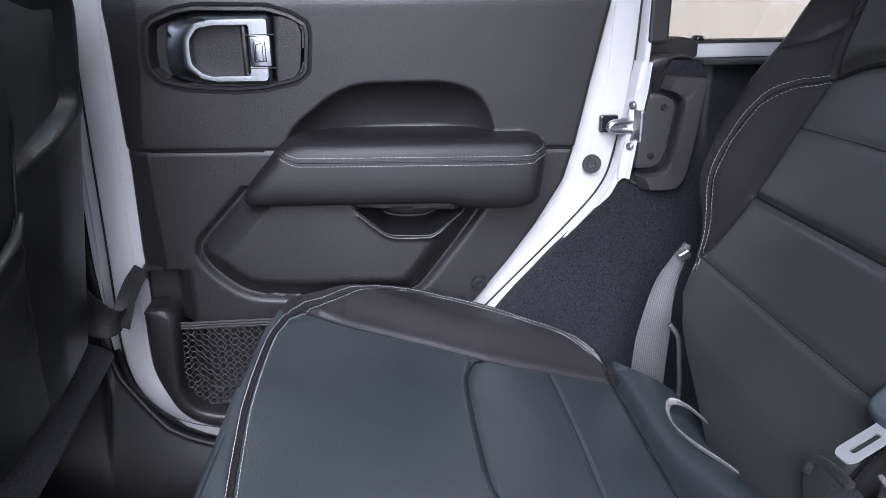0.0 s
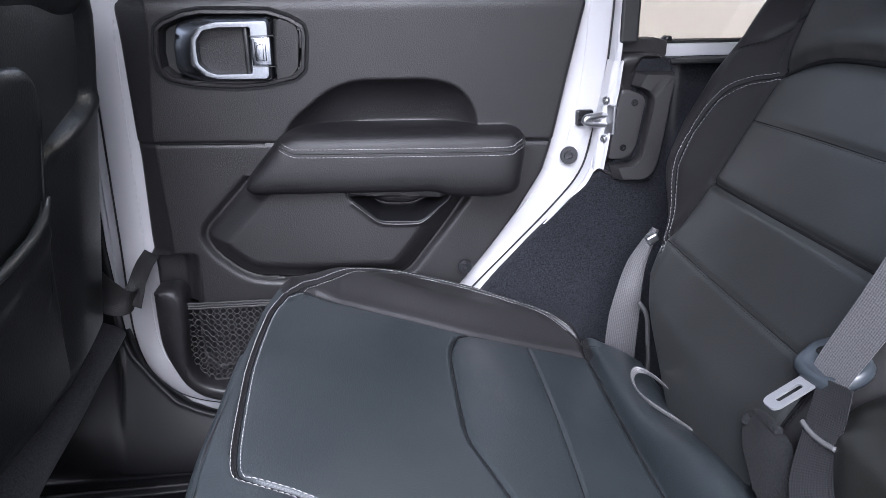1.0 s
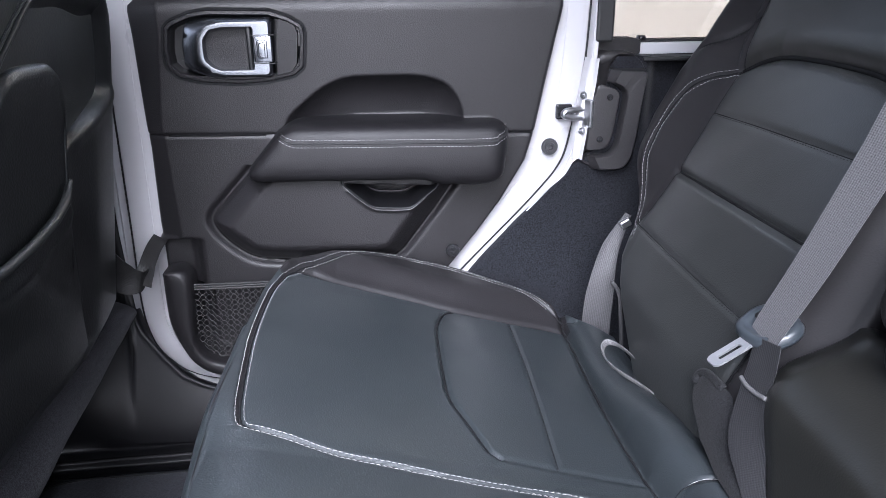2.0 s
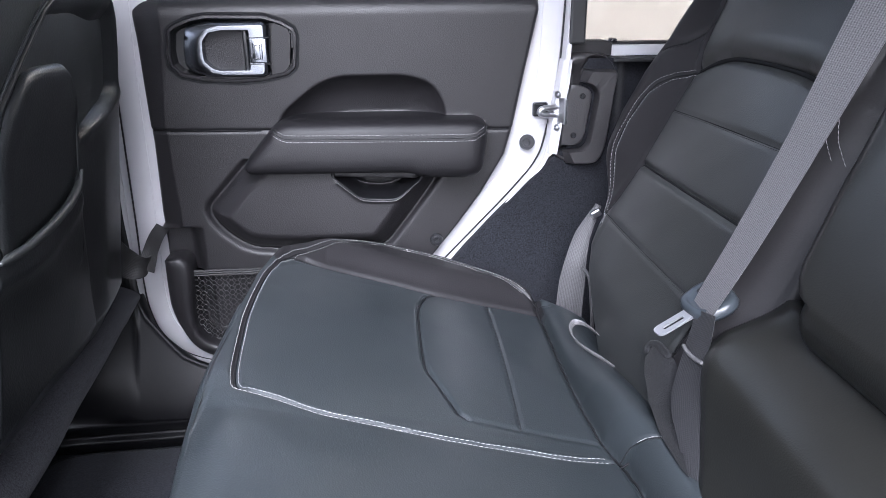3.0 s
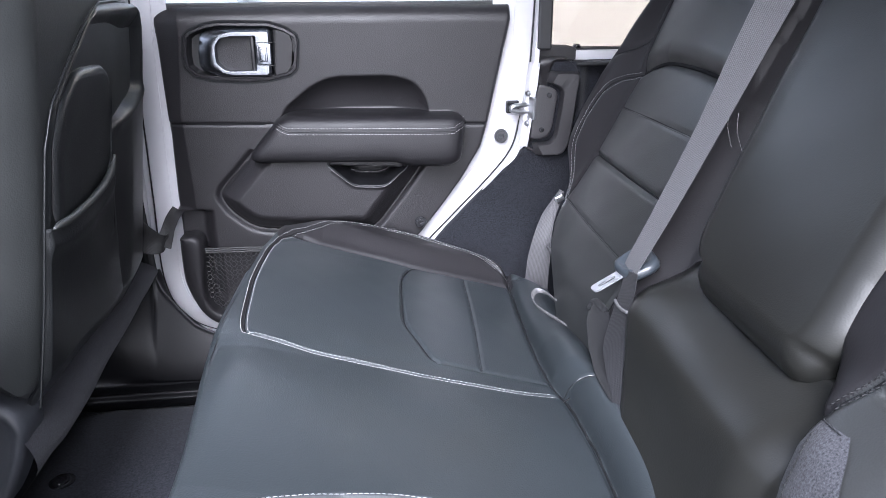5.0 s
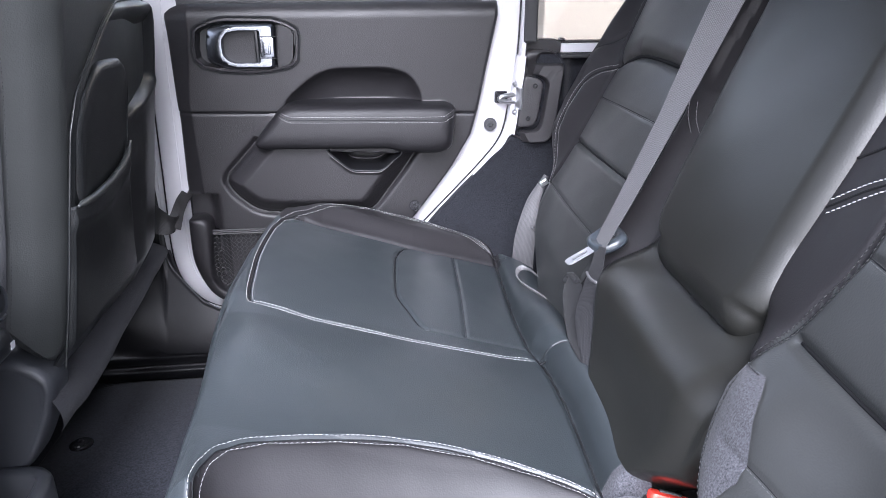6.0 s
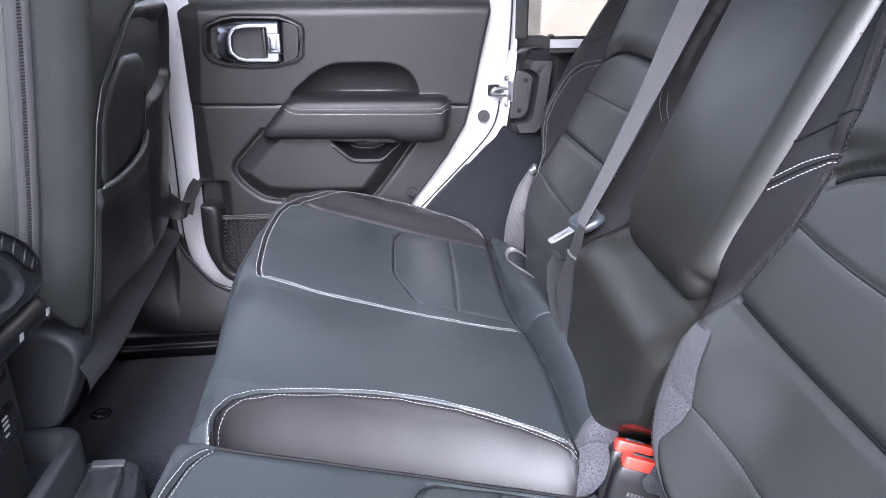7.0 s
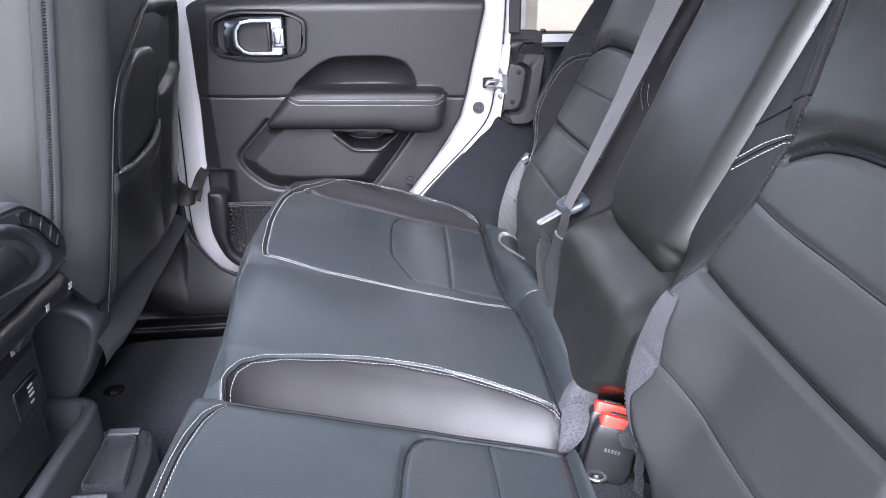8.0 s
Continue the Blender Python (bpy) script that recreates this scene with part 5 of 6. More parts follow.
def front_seat():
    root = thing("front_seat", (-0.5, 0.64, 0.06), "black leather front seat seen from behind, with a map pocket", "car seat")

    def edge_in(z):
        return float(np.interp(z, [0.34, 0.37, 0.45, 0.50, 0.57, 0.73, 1.1], [0.390, 0.402, 0.420, 0.430, 0.438, 0.444, 0.446]))

    def edge_out(z):
        return float(np.interp(z, [0.34, 0.78, 0.81, 0.83, 0.843, 0.852, 0.88, 1.1], [0.868, 0.868, 0.855, 0.835, 0.80, 0.72, 0.66, 0.64]))
    zs = np.r_[np.linspace(0.345, 0.80, 46), np.linspace(0.806, 0.90, 26), np.linspace(0.92, 1.08, 8)]
    V, n = [], 150
    for z in zs:
        yi, yo = edge_in(z), edge_out(z)
        xs = float(seat_face(yi, z))
        low = max(0.0, 0.40 - z) * 0.5
        ring = [(float(seat_face(y, z)) - low, y) for y in np.linspace(yi + 0.004, yo - 0.02, 18)]
        xo = float(seat_face(yo, z)) - low
        ring += [(xo - 0.010, yo - 0.004), (xo - 0.03, yo + 0.006), (xo - 0.09, yo + 0.008), (-0.60, yo - 0.01), (-0.63, yo - 0.06), (-0.63, yi + 0.02), (-0.60, yi - 0.062),
                 (xs - 0.19, yi - 0.082), (xs - 0.13, yi - 0.080), (xs - 0.085, yi - 0.070), (xs - 0.05, yi - 0.052), (xs - 0.022, yi - 0.028), (xs - 0.006, yi - 0.009)]
        V += [(x, y, max(z, 0.372 + 1.9 * max(0.0, min(0.08, -0.37 - x)))) for x, y in even(np.array(ring), n)]
    F = grid_faces(len(zs), n, wrap=True) + [tuple(range(n))[::-1], tuple(range((len(zs) - 1) * n, len(zs) * n))]
    shell = raw("seat_back", V, F, LEATHER_FRONT, root, "grained black leather seat back")

    left = lambda z: np.interp(z, [0.36, 0.45, 0.51, 0.60, 0.683, 0.73, 0.775, 0.822, 0.838, 0.842], [0.408, 0.426, 0.435, 0.444, 0.454, 0.475, 0.525, 0.584, 0.62, 0.65])
    right = lambda z: np.interp(z, [0.36, 0.76, 0.80, 0.825, 0.838, 0.842], [0.862, 0.860, 0.848, 0.825, 0.775, 0.70])
    zz = np.linspace(0.362, 0.841, 110)
    U = np.linspace(0, 1, 90)
    Z = np.repeat(zz[:, None], 90, 1)
    Y = left(Z) + (right(Z) - left(Z)) * U
    rimd = np.minimum(np.minimum(Y - left(Z), right(Z) - Y), 0.842 - Z)
    H = 0.006 * sstep(rimd / 0.010) - 0.030 * sstep((rimd - 0.010) / 0.055) * sstep((Z - np.interp(Y, [0.44, 0.65, 0.70, 0.866], [0.58, 0.655, 0.672, 0.702])) / 0.025)
    H += 0.010 * sstep((Y - 0.66) / 0.10)
    H += 0.003 * np.exp(-(line_gap(Y, Z, [(0.700, 0.672), (0.786, 0.688), (0.866, 0.702)]) / 0.01) ** 2)
    V = np.stack([seat_face(Y, Z) - np.maximum(0, 0.40 - Z) * 0.5 + H, Y, Z], -1).reshape(-1, 3)
    panel = raw("back_panel", V.tolist(), grid_faces(110, 90), SHELL, root, "smooth black back panel")
    pz = np.linspace(0.365, 0.8405, 120)
    pip = [(float(seat_face(left(z), z)) + 0.0035, float(left(z)), z) for z in pz]
    top = [(float(seat_face(y, 0.842)) + 0.003, y, 0.842 + 0.002 * math.sin((y - 0.62) * 18)) for y in np.linspace(0.63, 0.70, 8)]
    pr = [(float(seat_face(right(z), z)) + 0.003, float(right(z)), z) for z in np.linspace(0.8405, 0.70, 40)]
    V, F = tube(smooth_line(pip[::4] + top + pr[::4], 220), 0.0015, 7)
    raw("piping", V, F, SHELL, panel, "leather piping round the panel")

    on_panel = lambda y, z, h: (float(seat_face(y, z)) - max(0.0, 0.40 - z) * 0.5 + h, y, z)
    board = rounded([(0.466, 0.50), (0.468, 0.690), (0.490, 0.725), (0.535, 0.760), (0.560, 0.766), (0.628, 0.764), (0.652, 0.752), (0.660, 0.73), (0.662, 0.59), (0.668, 0.50)], 0.02, 6)
    V, F = puff(even(board, 140), ((0.56, 0.60), (0.66, 0.60)), [(0, -0.012), (0, 0.004), (0.03, 0.008), (0.08, 0.010), (0.3, 0.008), (0.6, 0.007), (0.97, 0.007)], on_panel)
    raw("pocket_board", V, F, SHELL, panel, "stiff black pocket backing")
    lip = lambda y: np.interp(y, [0.45, 0.50, 0.56, 0.61, 0.64, 0.652, 0.657], [0.589, 0.586, 0.590, 0.599, 0.611, 0.622, 0.632])
    m = 80
    V = []
    ys = np.linspace(0.0, 1.0, m)
    rows = list(np.linspace(0, 1, 40))
    for s in rows:
        for u in ys:
            yl = float(np.interp(0.37 + s * 0.21, [0.37, 0.50, 0.60], [0.413, 0.438, 0.450]))
            yr = float(np.interp(0.37 + s * 0.25, [0.37, 0.40, 0.60, 0.63], [0.745, 0.727, 0.660, 0.657]))
            y = yl + (yr - yl) * u
            z = 0.366 + (float(lip(0.45 + 0.207 * u)) - 0.366) * s
            h = 0.010 + 0.006 * math.sin(math.pi * u) * s + 0.004 * math.exp(-((s - 0.9) / 0.05) ** 2) + 0.002 * math.sin(9 * u + 5 * s)
            h *= min(1.0, u / 0.02 + 0.3, (1 - u) / 0.03 + 0.3)
            V.append(on_panel(y, z, h))
    for u in ys:
        y = 0.450 + 0.207 * u
        V.append(on_panel(y, float(lip(y)) - 0.004, 0.002))
    flap = raw("map_pocket", V, grid_faces(41, m), SHELL, panel, "slack black leather map pocket")
    V, F = tube([on_panel(y, float(lip(y)) + 0.001, 0.014) for y in np.linspace(0.446, 0.657, 90)], np.interp(np.arange(90), [0, 8, 82, 89], [0.002, 0.0055, 0.0055, 0.002]), 10)
    raw("pocket_hem", V, F, LEATHER_FRONT, panel, "rolled pocket hem")

    # zip down the inboard side
    def side(z, k):
        yi = edge_in(z)
        xs = float(seat_face(yi, z))
        return np.array((xs - 0.062 - k, yi - 0.0605 - 0.35 * k, z))
    zl = np.linspace(0.45, 1.0, 150)
    V = []
    for z in zl:
        for k, o in ((-0.012, 0.0), (-0.011, 0.0016), (-0.002, 0.0018), (0.0, 0.0005), (0.002, 0.0018), (0.011, 0.0016), (0.012, 0.0)):
            V.append(side(z, k) + np.array((0.5, -0.8, 0)) * (o + 0.0012))
    zip_tape = raw("zip", V, grid_faces(150, 7), WEB_ZIP, shell, "dark zip along the side of the seat back")
    teeth = []
    for z in np.arange(0.455, 0.99, 0.0042):
        c = side(z, 0.0) + np.array((0.5, -0.8, 0)) * 0.003
        teeth.append(tube([c + np.array((0.0022, 0.0015, 0)), c - np.array((0.0022, 0.0015, 0))], 0.0011, 5))
    V, F = merge(teeth)
    raw("zip_teeth", V, F, SEAM, zip_tape)
    for k in (-0.0165, 0.0165):
        V, F = stitches([side(z, k) + np.array((0.5, -0.8, 0)) * 0.0014 for z in zl], (0.5, -0.8, 0), mat_pitch)
        raw("stitching", V, F, DARK_THREAD, shell, "dark stitching")

    # felt flap along the lower edge
    V = []
    ya = np.linspace(0.388, 0.925, 70)
    for y in ya:
        zc = float(np.interp(y, [0.388, 0.41, 0.44, 0.48, 0.54, 0.64, 0.84, 0.925], [0.318, 0.326, 0.322, 0.314, 0.318, 0.333, 0.352, 0.352]))
        hh = float(np.interp(y, [0.388, 0.41, 0.44, 0.48, 0.54, 0.66, 0.86, 0.925], [0.040, 0.048, 0.043, 0.040, 0.035, 0.032, 0.026, 0.014]))
        for t in np.linspace(-1, 1, 9):
            V.append((-0.396 + 0.014 * (1 - t * t) + 0.0008 * math.sin(30 * y + 2 * t) - 0.016 * t - 0.3 * max(0.0, 0.29 - zc - t * hh), y, zc + t * hh))
    raw("felt_flap", V, grid_faces(70, 9), FELT, root, "grey felt flap along the lower edge")

    # recliner cover and seat base
    cov = rounded([(-0.60, 0.395), (-0.423, 0.397), (-0.394, 0.381), (-0.381, 0.364), (-0.380, 0.346), (-0.393, 0.304), (-0.417, 0.253), (-0.433, 0.226), (-0.47, 0.20), (-0.60, 0.19)], 0.010, 6)
    V, F = puff(even(cov, 120), ((-0.52, 0.30), (-0.45, 0.31)), [(0, -0.04), (0, 0.0), (0.06, 0.010), (0.14, 0.013), (0.22, 0.009), (0.35, 0.007), (0.97, 0.007)], lambda x, z, h: (x, 0.394 - h, z))
    raw("recliner_cover", V, F, PLASTIC, root, "black plastic recliner cover")
    part("seat_base", box_bm((-1.02, 0.43, 0.10), (-0.58, 0.86, 0.33), 0.03, 3), SILL, root, smooth=True)
    part("seat_rail", box_bm((-1.0, 0.80, 0.055), (-0.62, 0.84, 0.12), 0.006), STEEL_DARK, root)
    part("seat_rail", box_bm((-1.0, 0.47, 0.055), (-0.62, 0.51, 0.12), 0.006), STEEL_DARK, root)
    return root


mat_pitch = 0.0055
STEEL_DARK = surface("dark_steel", (0.05, 0.05, 0.052), 0.45, 300, 0.1, 0.2, metal=0.6)
WEB_ZIP = surface("zip_tape", (0.014, 0.014, 0.016), 0.8, 1500, 0.6, 0.2)
fs = front_seat()


# ---- centre console ----
def console():
    root = thing("centre_console", (-0.6, 0.21, 0.06), "black plastic centre console with rear vents and switches", "console")
    prof = [(-0.95, 0.615), (-0.43, 0.618), (-0.400, 0.600), (-0.365, 0.52), (-0.355, 0.512), (-0.372, 0.494), (-0.395, 0.462), (-0.425, 0.43), (-0.437, 0.40), (-0.437, 0.20), (-0.95, 0.20)]
    part("console_body", prism_bm([(x, 0.03, z) for x, z in prof], (0, 0.258, 0), 0.010, 3), PLASTIC, root, smooth=True)
    face = lambda y, z, h: (-0.405 + h, y, z)
    out = even(rounded([(0.03, 0.530), (0.03, 0.632), (0.130, 0.635), (0.178, 0.630), (0.213, 0.610), (0.256, 0.577), (0.281, 0.540), (0.276, 0.522), (0.228, 0.514), (0.10, 0.514)], 0.010, 6), 160)
    V, F = puff(out, ((0.12, 0.57), (0.19, 0.565)), [(0, -0.06), (0, 0.048), (0.03, 0.057), (0.08, 0.0595), (0.11, 0.0570), (0.14, 0.0570), (0.17, 0.0600), (0.97, 0.062)], face)
    house = raw("vent_housing", V, F, PLASTIC, root, "rounded black vent housing", sharp=50)
    ven = even(rounded([(0.160, 0.620), (0.188, 0.616), (0.222, 0.596), (0.250, 0.567), (0.256, 0.552), (0.242, 0.544), (0.222, 0.560), (0.198, 0.587), (0.163, 0.604)], 0.005, 5), 90)
    V, F = puff(ven, ((0.195, 0.602), (0.23, 0.570)), [(0, 0.054), (0, 0.0635), (0.05, 0.0645), (0.12, 0.0640), (0.16, 0.040), (0.97, 0.028)], face)
    vent = raw("air_vent", V, F, SEAM, house, "dark air vent")
    for a, b in (((0.196, 0.612), (0.186, 0.594)), ((0.218, 0.598), (0.206, 0.580)), ((0.238, 0.580), (0.224, 0.562)), ((0.250, 0.562), (0.238, 0.549))):
        V, F = tube([face(*a, 0.0615), face(*b, 0.0615)], 0.0017, 6)
        raw("slat", V, F, PLASTIC, vent)
    arch = even(rounded([(0.03, 0.556), (0.03, 0.632), (0.108, 0.626), (0.145, 0.611), (0.185, 0.579), (0.201, 0.551), (0.192, 0.539), (0.155, 0.535)], 0.012, 6), 110)
    V, F = puff(arch, ((0.09, 0.58), (0.13, 0.57)), [(0, 0.055), (0, 0.070), (0.05, 0.0755), (0.16, 0.077), (0.24, 0.071), (0.31, 0.067), (0.36, 0.069), (0.42, 0.071), (0.97, 0.072)], face)
    raw("vent_hood", V, F, PLASTIC, house, "raised rounded hood beside the vent")
    disc = even(rounded([(0.04, 0.556), (0.04, 0.602), (0.100, 0.603), (0.126, 0.588), (0.144, 0.565), (0.134, 0.552)], 0.010, 6), 80)
    V, F = puff(disc, ((0.08, 0.58), (0.11, 0.575)), [(0, 0.06), (0, 0.0745), (0.08, 0.0765), (0.97, 0.0770)], face)
    raw("oval_pad", V, F, TRIM_SMOOTH, house, "smooth oval pad")
    # rounded switch strip below the housing
    V, F = tube([(-0.376, y, 0.478) for y in np.linspace(0.03, 0.292, 30)], [0.0205] * 28 + [0.0185, 0.012], 20)
    sw = raw("switch_strip", V, F, TRIM_SMOOTH, root, "rounded strip of window switches", sharp=60)
    for y in (0.277, 0.206):
        part("switch_mark", turn_bm(box_bm((-0.0008, -0.0045, -0.0048), (0.0008, 0.0045, 0.0048), 0.0005), Matrix.Translation((-0.3560, y, 0.475)) @ Matrix.Rotation(radians(8), 4, "Y")), PRINT, sw, "small white printed mark")
    part("switch_gate", turn_bm(box_bm((-0.010, -0.016, -0.012), (0.004, 0.016, 0.012), 0.003), Matrix.Translation((-0.372, 0.165, 0.452)) @ Matrix.Rotation(radians(30), 4, "Y")), COVER, sw, "pale grey switch guard")
    # socket panel
    up = part("socket_panel", box_bm((-0.445, 0.05, 0.285), (-0.4300, 0.292, 0.425), 0.006, 3), PLASTIC, root, smooth=True)
    part("socket_lid", box_bm((-0.4335, 0.205, 0.298), (-0.4250, 0.273, 0.348), 0.004, 3), GLOSS, up, "gloss black socket lid", smooth=True)
    for k, z in enumerate((0.337, 0.330, 0.323, 0.313)):
        part("print_bar", box_bm((-0.4255, 0.236, z - 0.0016), (-0.4244, 0.250 - 0.004 * (k == 3), z + 0.0016)), PRINT, up, "small white print")
    part("port", box_bm((-0.4315, 0.10, 0.382), (-0.424, 0.272, 0.416), 0.003), GLOSS, up, "dark port strip")
    for y in (0.222, 0.250):
        part("port_mark", box_bm((-0.4245, y - 0.005, 0.398), (-0.4232, y + 0.005, 0.406)), PRINT, up, "small white print")
    # open bin and its rim at the foot
    bin_ = part("console_bin", joined([((-0.52, 0.05, 0.05), (-0.412, 0.362, 0.185), 0.01)]), PLASTIC, root, "low open bin")
    V = []
    ln = smooth_line([(-0.49, 0.366, 0.232), (-0.44, 0.368, 0.233), (-0.412, 0.362, 0.233), (-0.400, 0.335, 0.232), (-0.400, 0.25, 0.230), (-0.400, 0.12, 0.229), (-0.400, 0.04, 0.228)], 60)
    Tn = np.gradient(ln, axis=0)
    Tn /= np.linalg.norm(Tn, axis=1)[:, None]
    for p, t in zip(ln, Tn):
        nrm = np.array((-t[1], t[0], 0))
        for o, z in ((0.012, -0.17), (0.012, -0.008), (0.009, -0.002), (0.002, 0.0), (-0.006, -0.001), (-0.010, -0.005), (-0.014, -0.05)):
            V.append(p + nrm * o + np.array((0, 0, z)))
    raw("bin_rim", V, grid_faces(60, 7), PLASTIC, bin_, "rounded rim of the bin", sharp=60)


console()


def floor_tray():
    root = thing("floor_duct_tray", (-0.35, 0.26, 0.06), "black moulded plastic tray on the floor behind the console", "tray")
    pl = lambda x, y, h: (x + 0.03 * (0.38 - y), y, 0.155 + h)
    out = even(rounded([(-0.405, 0.02), (-0.405, 0.362), (-0.395, 0.376), (-0.330, 0.378), (-0.312, 0.36), (-0.298, 0.30), (-0.285, 0.02)], 0.014, 6), 160)
    V, F = puff(out, ((-0.352, 0.20), (-0.346, 0.21)), [(0, -0.10), (0, 0.004), (0.03, 0.012), (0.07, 0.0145), (0.12, 0.0145), (0.17, 0.002), (0.95, 0.002)], pl)
    body = raw("tray_body", V, F, TRIM_SMOOTH, root, sharp=60)
    for y0, y1 in ((0.225, 0.352), (0.06, 0.190)):
        w = even(rounded([(-0.386, y0), (-0.388, y1), (-0.338, y1), (-0.322, y0)], 0.010, 5), 80)
        V, F = puff(w, ((-0.358, (y0 + y1) / 2 - 0.02), (-0.352, (y0 + y1) / 2 + 0.02)), [(0, 0.0), (0, 0.014), (0.04, 0.0165), (0.12, 0.0165), (0.18, 0.006), (0.22, 0.005), (0.97, 0.005)], pl)
        raw("recess", V, F, CARPET, body, "carpeted recess with a raised border", sharp=60)
        part("bar", turn_bm(box_bm((-0.026, -0.007, -0.003), (0.026, 0.007, 0.004), 0.003), Matrix.Translation((-0.360 + 0.03 * (0.38 - y1), y1 + 0.004, 0.1725)) @ Matrix.Rotation(radians(25), 4, "X")), PLASTIC, body, "raised bar at the recess's end")


floor_tray()

# floor mat and its fixing
mat = thing("floor_mat", (-0.4, 0.64, 0.058), "dark grey carpet floor mat", "mat")
V, F = puff(even(rounded([(-0.55, 0.40), (-0.552, 0.86), (-0.50, 0.876), (-0.33, 0.882), (-0.08, 0.89), (-0.08, 0.40)], 0.03, 6), 120), ((-0.4, 0.64), (-0.2, 0.64)), [(0, 0.0), (0, 0.005), (0.02, 0.0075), (0.97, 0.0075)], lambda x, y, h: (x, y, 0.0585 + h))
body = raw("mat_carpet", V, F, MAT, mat)
V, F = tube([(x, y, 0.062) for x, y in even(rounded([(-0.55, 0.40), (-0.552, 0.86), (-0.50, 0.876), (-0.33, 0.882), (-0.08, 0.89), (-0.08, 0.40)], 0.03, 6), 120)], 0.0035, 6, closed=True)
raw("mat_binding", V, F, RUBBER, mat)
screw(mat, (-0.50, 0.659, 0.0655), (0, 0, 1), 0.021, GLOSS, "mat_fixing", 0.005)


# ---- belts, buckles and loops ----
belt = thing("seat_belt", (0.37, 0.40, 0.5), "grey woven middle seat belt with a tongue hanging on it", "seat belt", "seat belts")
line = smooth_line([(0.373, 0.414, 0.512), (0.381, 0.413, 0.535), (0.408, 0.4065, 0.60), (0.4515, 0.4055, 0.70), (0.494, 0.4085, 0.80), (0.537, 0.411, 0.90), (0.62, 0.415, 1.10), (0.69, 0.42, 1.27)], 110)
acr = np.stack([np.interp(line[:, 2], [0.52, 0.6, 0.7, 0.8, 0.9], [-0.05, 0.05, 0.16, 0.42, 0.62]), np.interp(line[:, 2], [0.52, 0.7, 0.8, 0.9], [-1, -0.98, -0.9, -0.78]), 0 * line[:, 0]], 1)
ribbon("webbing", line, acr, 0.047, WEB, belt, 0.0014, bow=0.001)
low = smooth_line([(0.374, 0.402, 0.525), (0.369, 0.396, 0.5014), (0.363, 0.3906, 0.4844), (0.350, 0.372, 0.4504), (0.3425, 0.3453, 0.4306), (0.337, 0.3194, 0.412), (0.332, 0.292, 0.388)], 50)


def tongue():
    O = Vector((0.387, 0.430, 0.521))
    e2 = Vector((0.15, -0.98, 0.02)).normalized()
    e1 = Vector((-0.88, -0.14, -0.44))
    e1 = (e1 - e2 * e1.dot(e2)).normalized()
    n = e2.cross(e1)
    n = n if n.dot(Vector((-0.3, -0.9, 0.4))) > 0 else -n
    at = lambda a, b, h: tuple(O + e1 * a + e2 * b + n * h)
    out = even(rounded([(0.016, -0.027), (0.022, -0.012), (0.022, 0.012), (0.016, 0.027), (-0.010, 0.033), (-0.026, 0.026), (-0.031, 0.0), (-0.026, -0.026), (-0.010, -0.033)], 0.010, 5), 90)
    V, F = puff(out, ((-0.008, -0.001), (0.002, 0.001)), [(0.97, -0.004), (0.3, -0.006), (0.06, -0.005), (0.0, 0.0), (0.06, 0.006), (0.22, 0.009), (0.40, 0.008), (0.5, 0.0055), (0.97, 0.005)], at)
    body = raw("tongue_grip", V, F, GRIP, belt, "dark blue-grey plastic tongue grip")
    V, F = puff(even(rounded([(-0.012, -0.019), (-0.003, -0.019), (-0.003, 0.019), (-0.012, 0.019)], 0.003, 4), 40), ((-0.008, -0.005), (-0.007, 0.005)), [(0, 0.004), (0, 0.0078), (0.95, 0.0078)], at)
    raw("slot", V, F, RUBBER, body, "dark webbing slot")
    o = even(rounded([(0.016, -0.009), (0.057, -0.009), (0.062, -0.006), (0.062, 0.006), (0.057, 0.009), (0.016, 0.009)], 0.003, 4), 80)
    i = even(rounded([(0.028, -0.0024), (0.053, -0.0024), (0.053, 0.0034), (0.028, 0.0034)], 0.002, 4), 80)
    k = int(np.argmin(np.hypot(i[:, 0] - o[0, 0], i[:, 1] - o[0, 1])))
    i = np.roll(i, -k, 0)
    V, F = loft([(o, -0.0012), (o, 0.0012), (i, 0.0012), (i, -0.0012), (o, -0.0012)], at)
    raw("latch_plate", V, F, STEEL_BRIGHT, body, "bright steel latch plate with a slot", sharp=30)


GRIP = surface("tongue_plastic", (0.032, 0.038, 0.045), 0.35, 500, 0.1, 0.1)
STEEL_BRIGHT = surface("bright_steel", (0.42, 0.42, 0.44), 0.42, 300, 0.05, 0.06, metal=0.75)
WEB_SIDE = woven("outboard_webbing", (0.046, 0.0445, 0.047))
# belt webbing again, with the seat gap's shade put into its colour
WEB_SHADED = woven("shaded_webbing", (0.013, 0.0127, 0.0142))
tongue()
acr = np.stack([np.linspace(0.0, 0.45, 50), np.linspace(-1, -0.85, 50), np.full(50, 0.12)], 1)
ribbon("lower_webbing", low, acr, np.interp(np.linspace(0, 1, 50), [0, 0.22, 0.45, 0.7, 1], [0.044, 0.040, 0.044, 0.026, 0.010]), WEB_SHADED, belt, 0.0014, "lower webbing, darkened for the shade of the seat gap")
hem = smooth_line([(0.3605, 0.414, 0.4815), (0.360, 0.400, 0.480), (0.3605, 0.384, 0.4815), (0.362, 0.370, 0.4845)], 30)
V, F = tube(hem, 0.0024, 7)
raw("stitched_fold", V, F, LIP, belt, "pale stitched fold in the webbing")

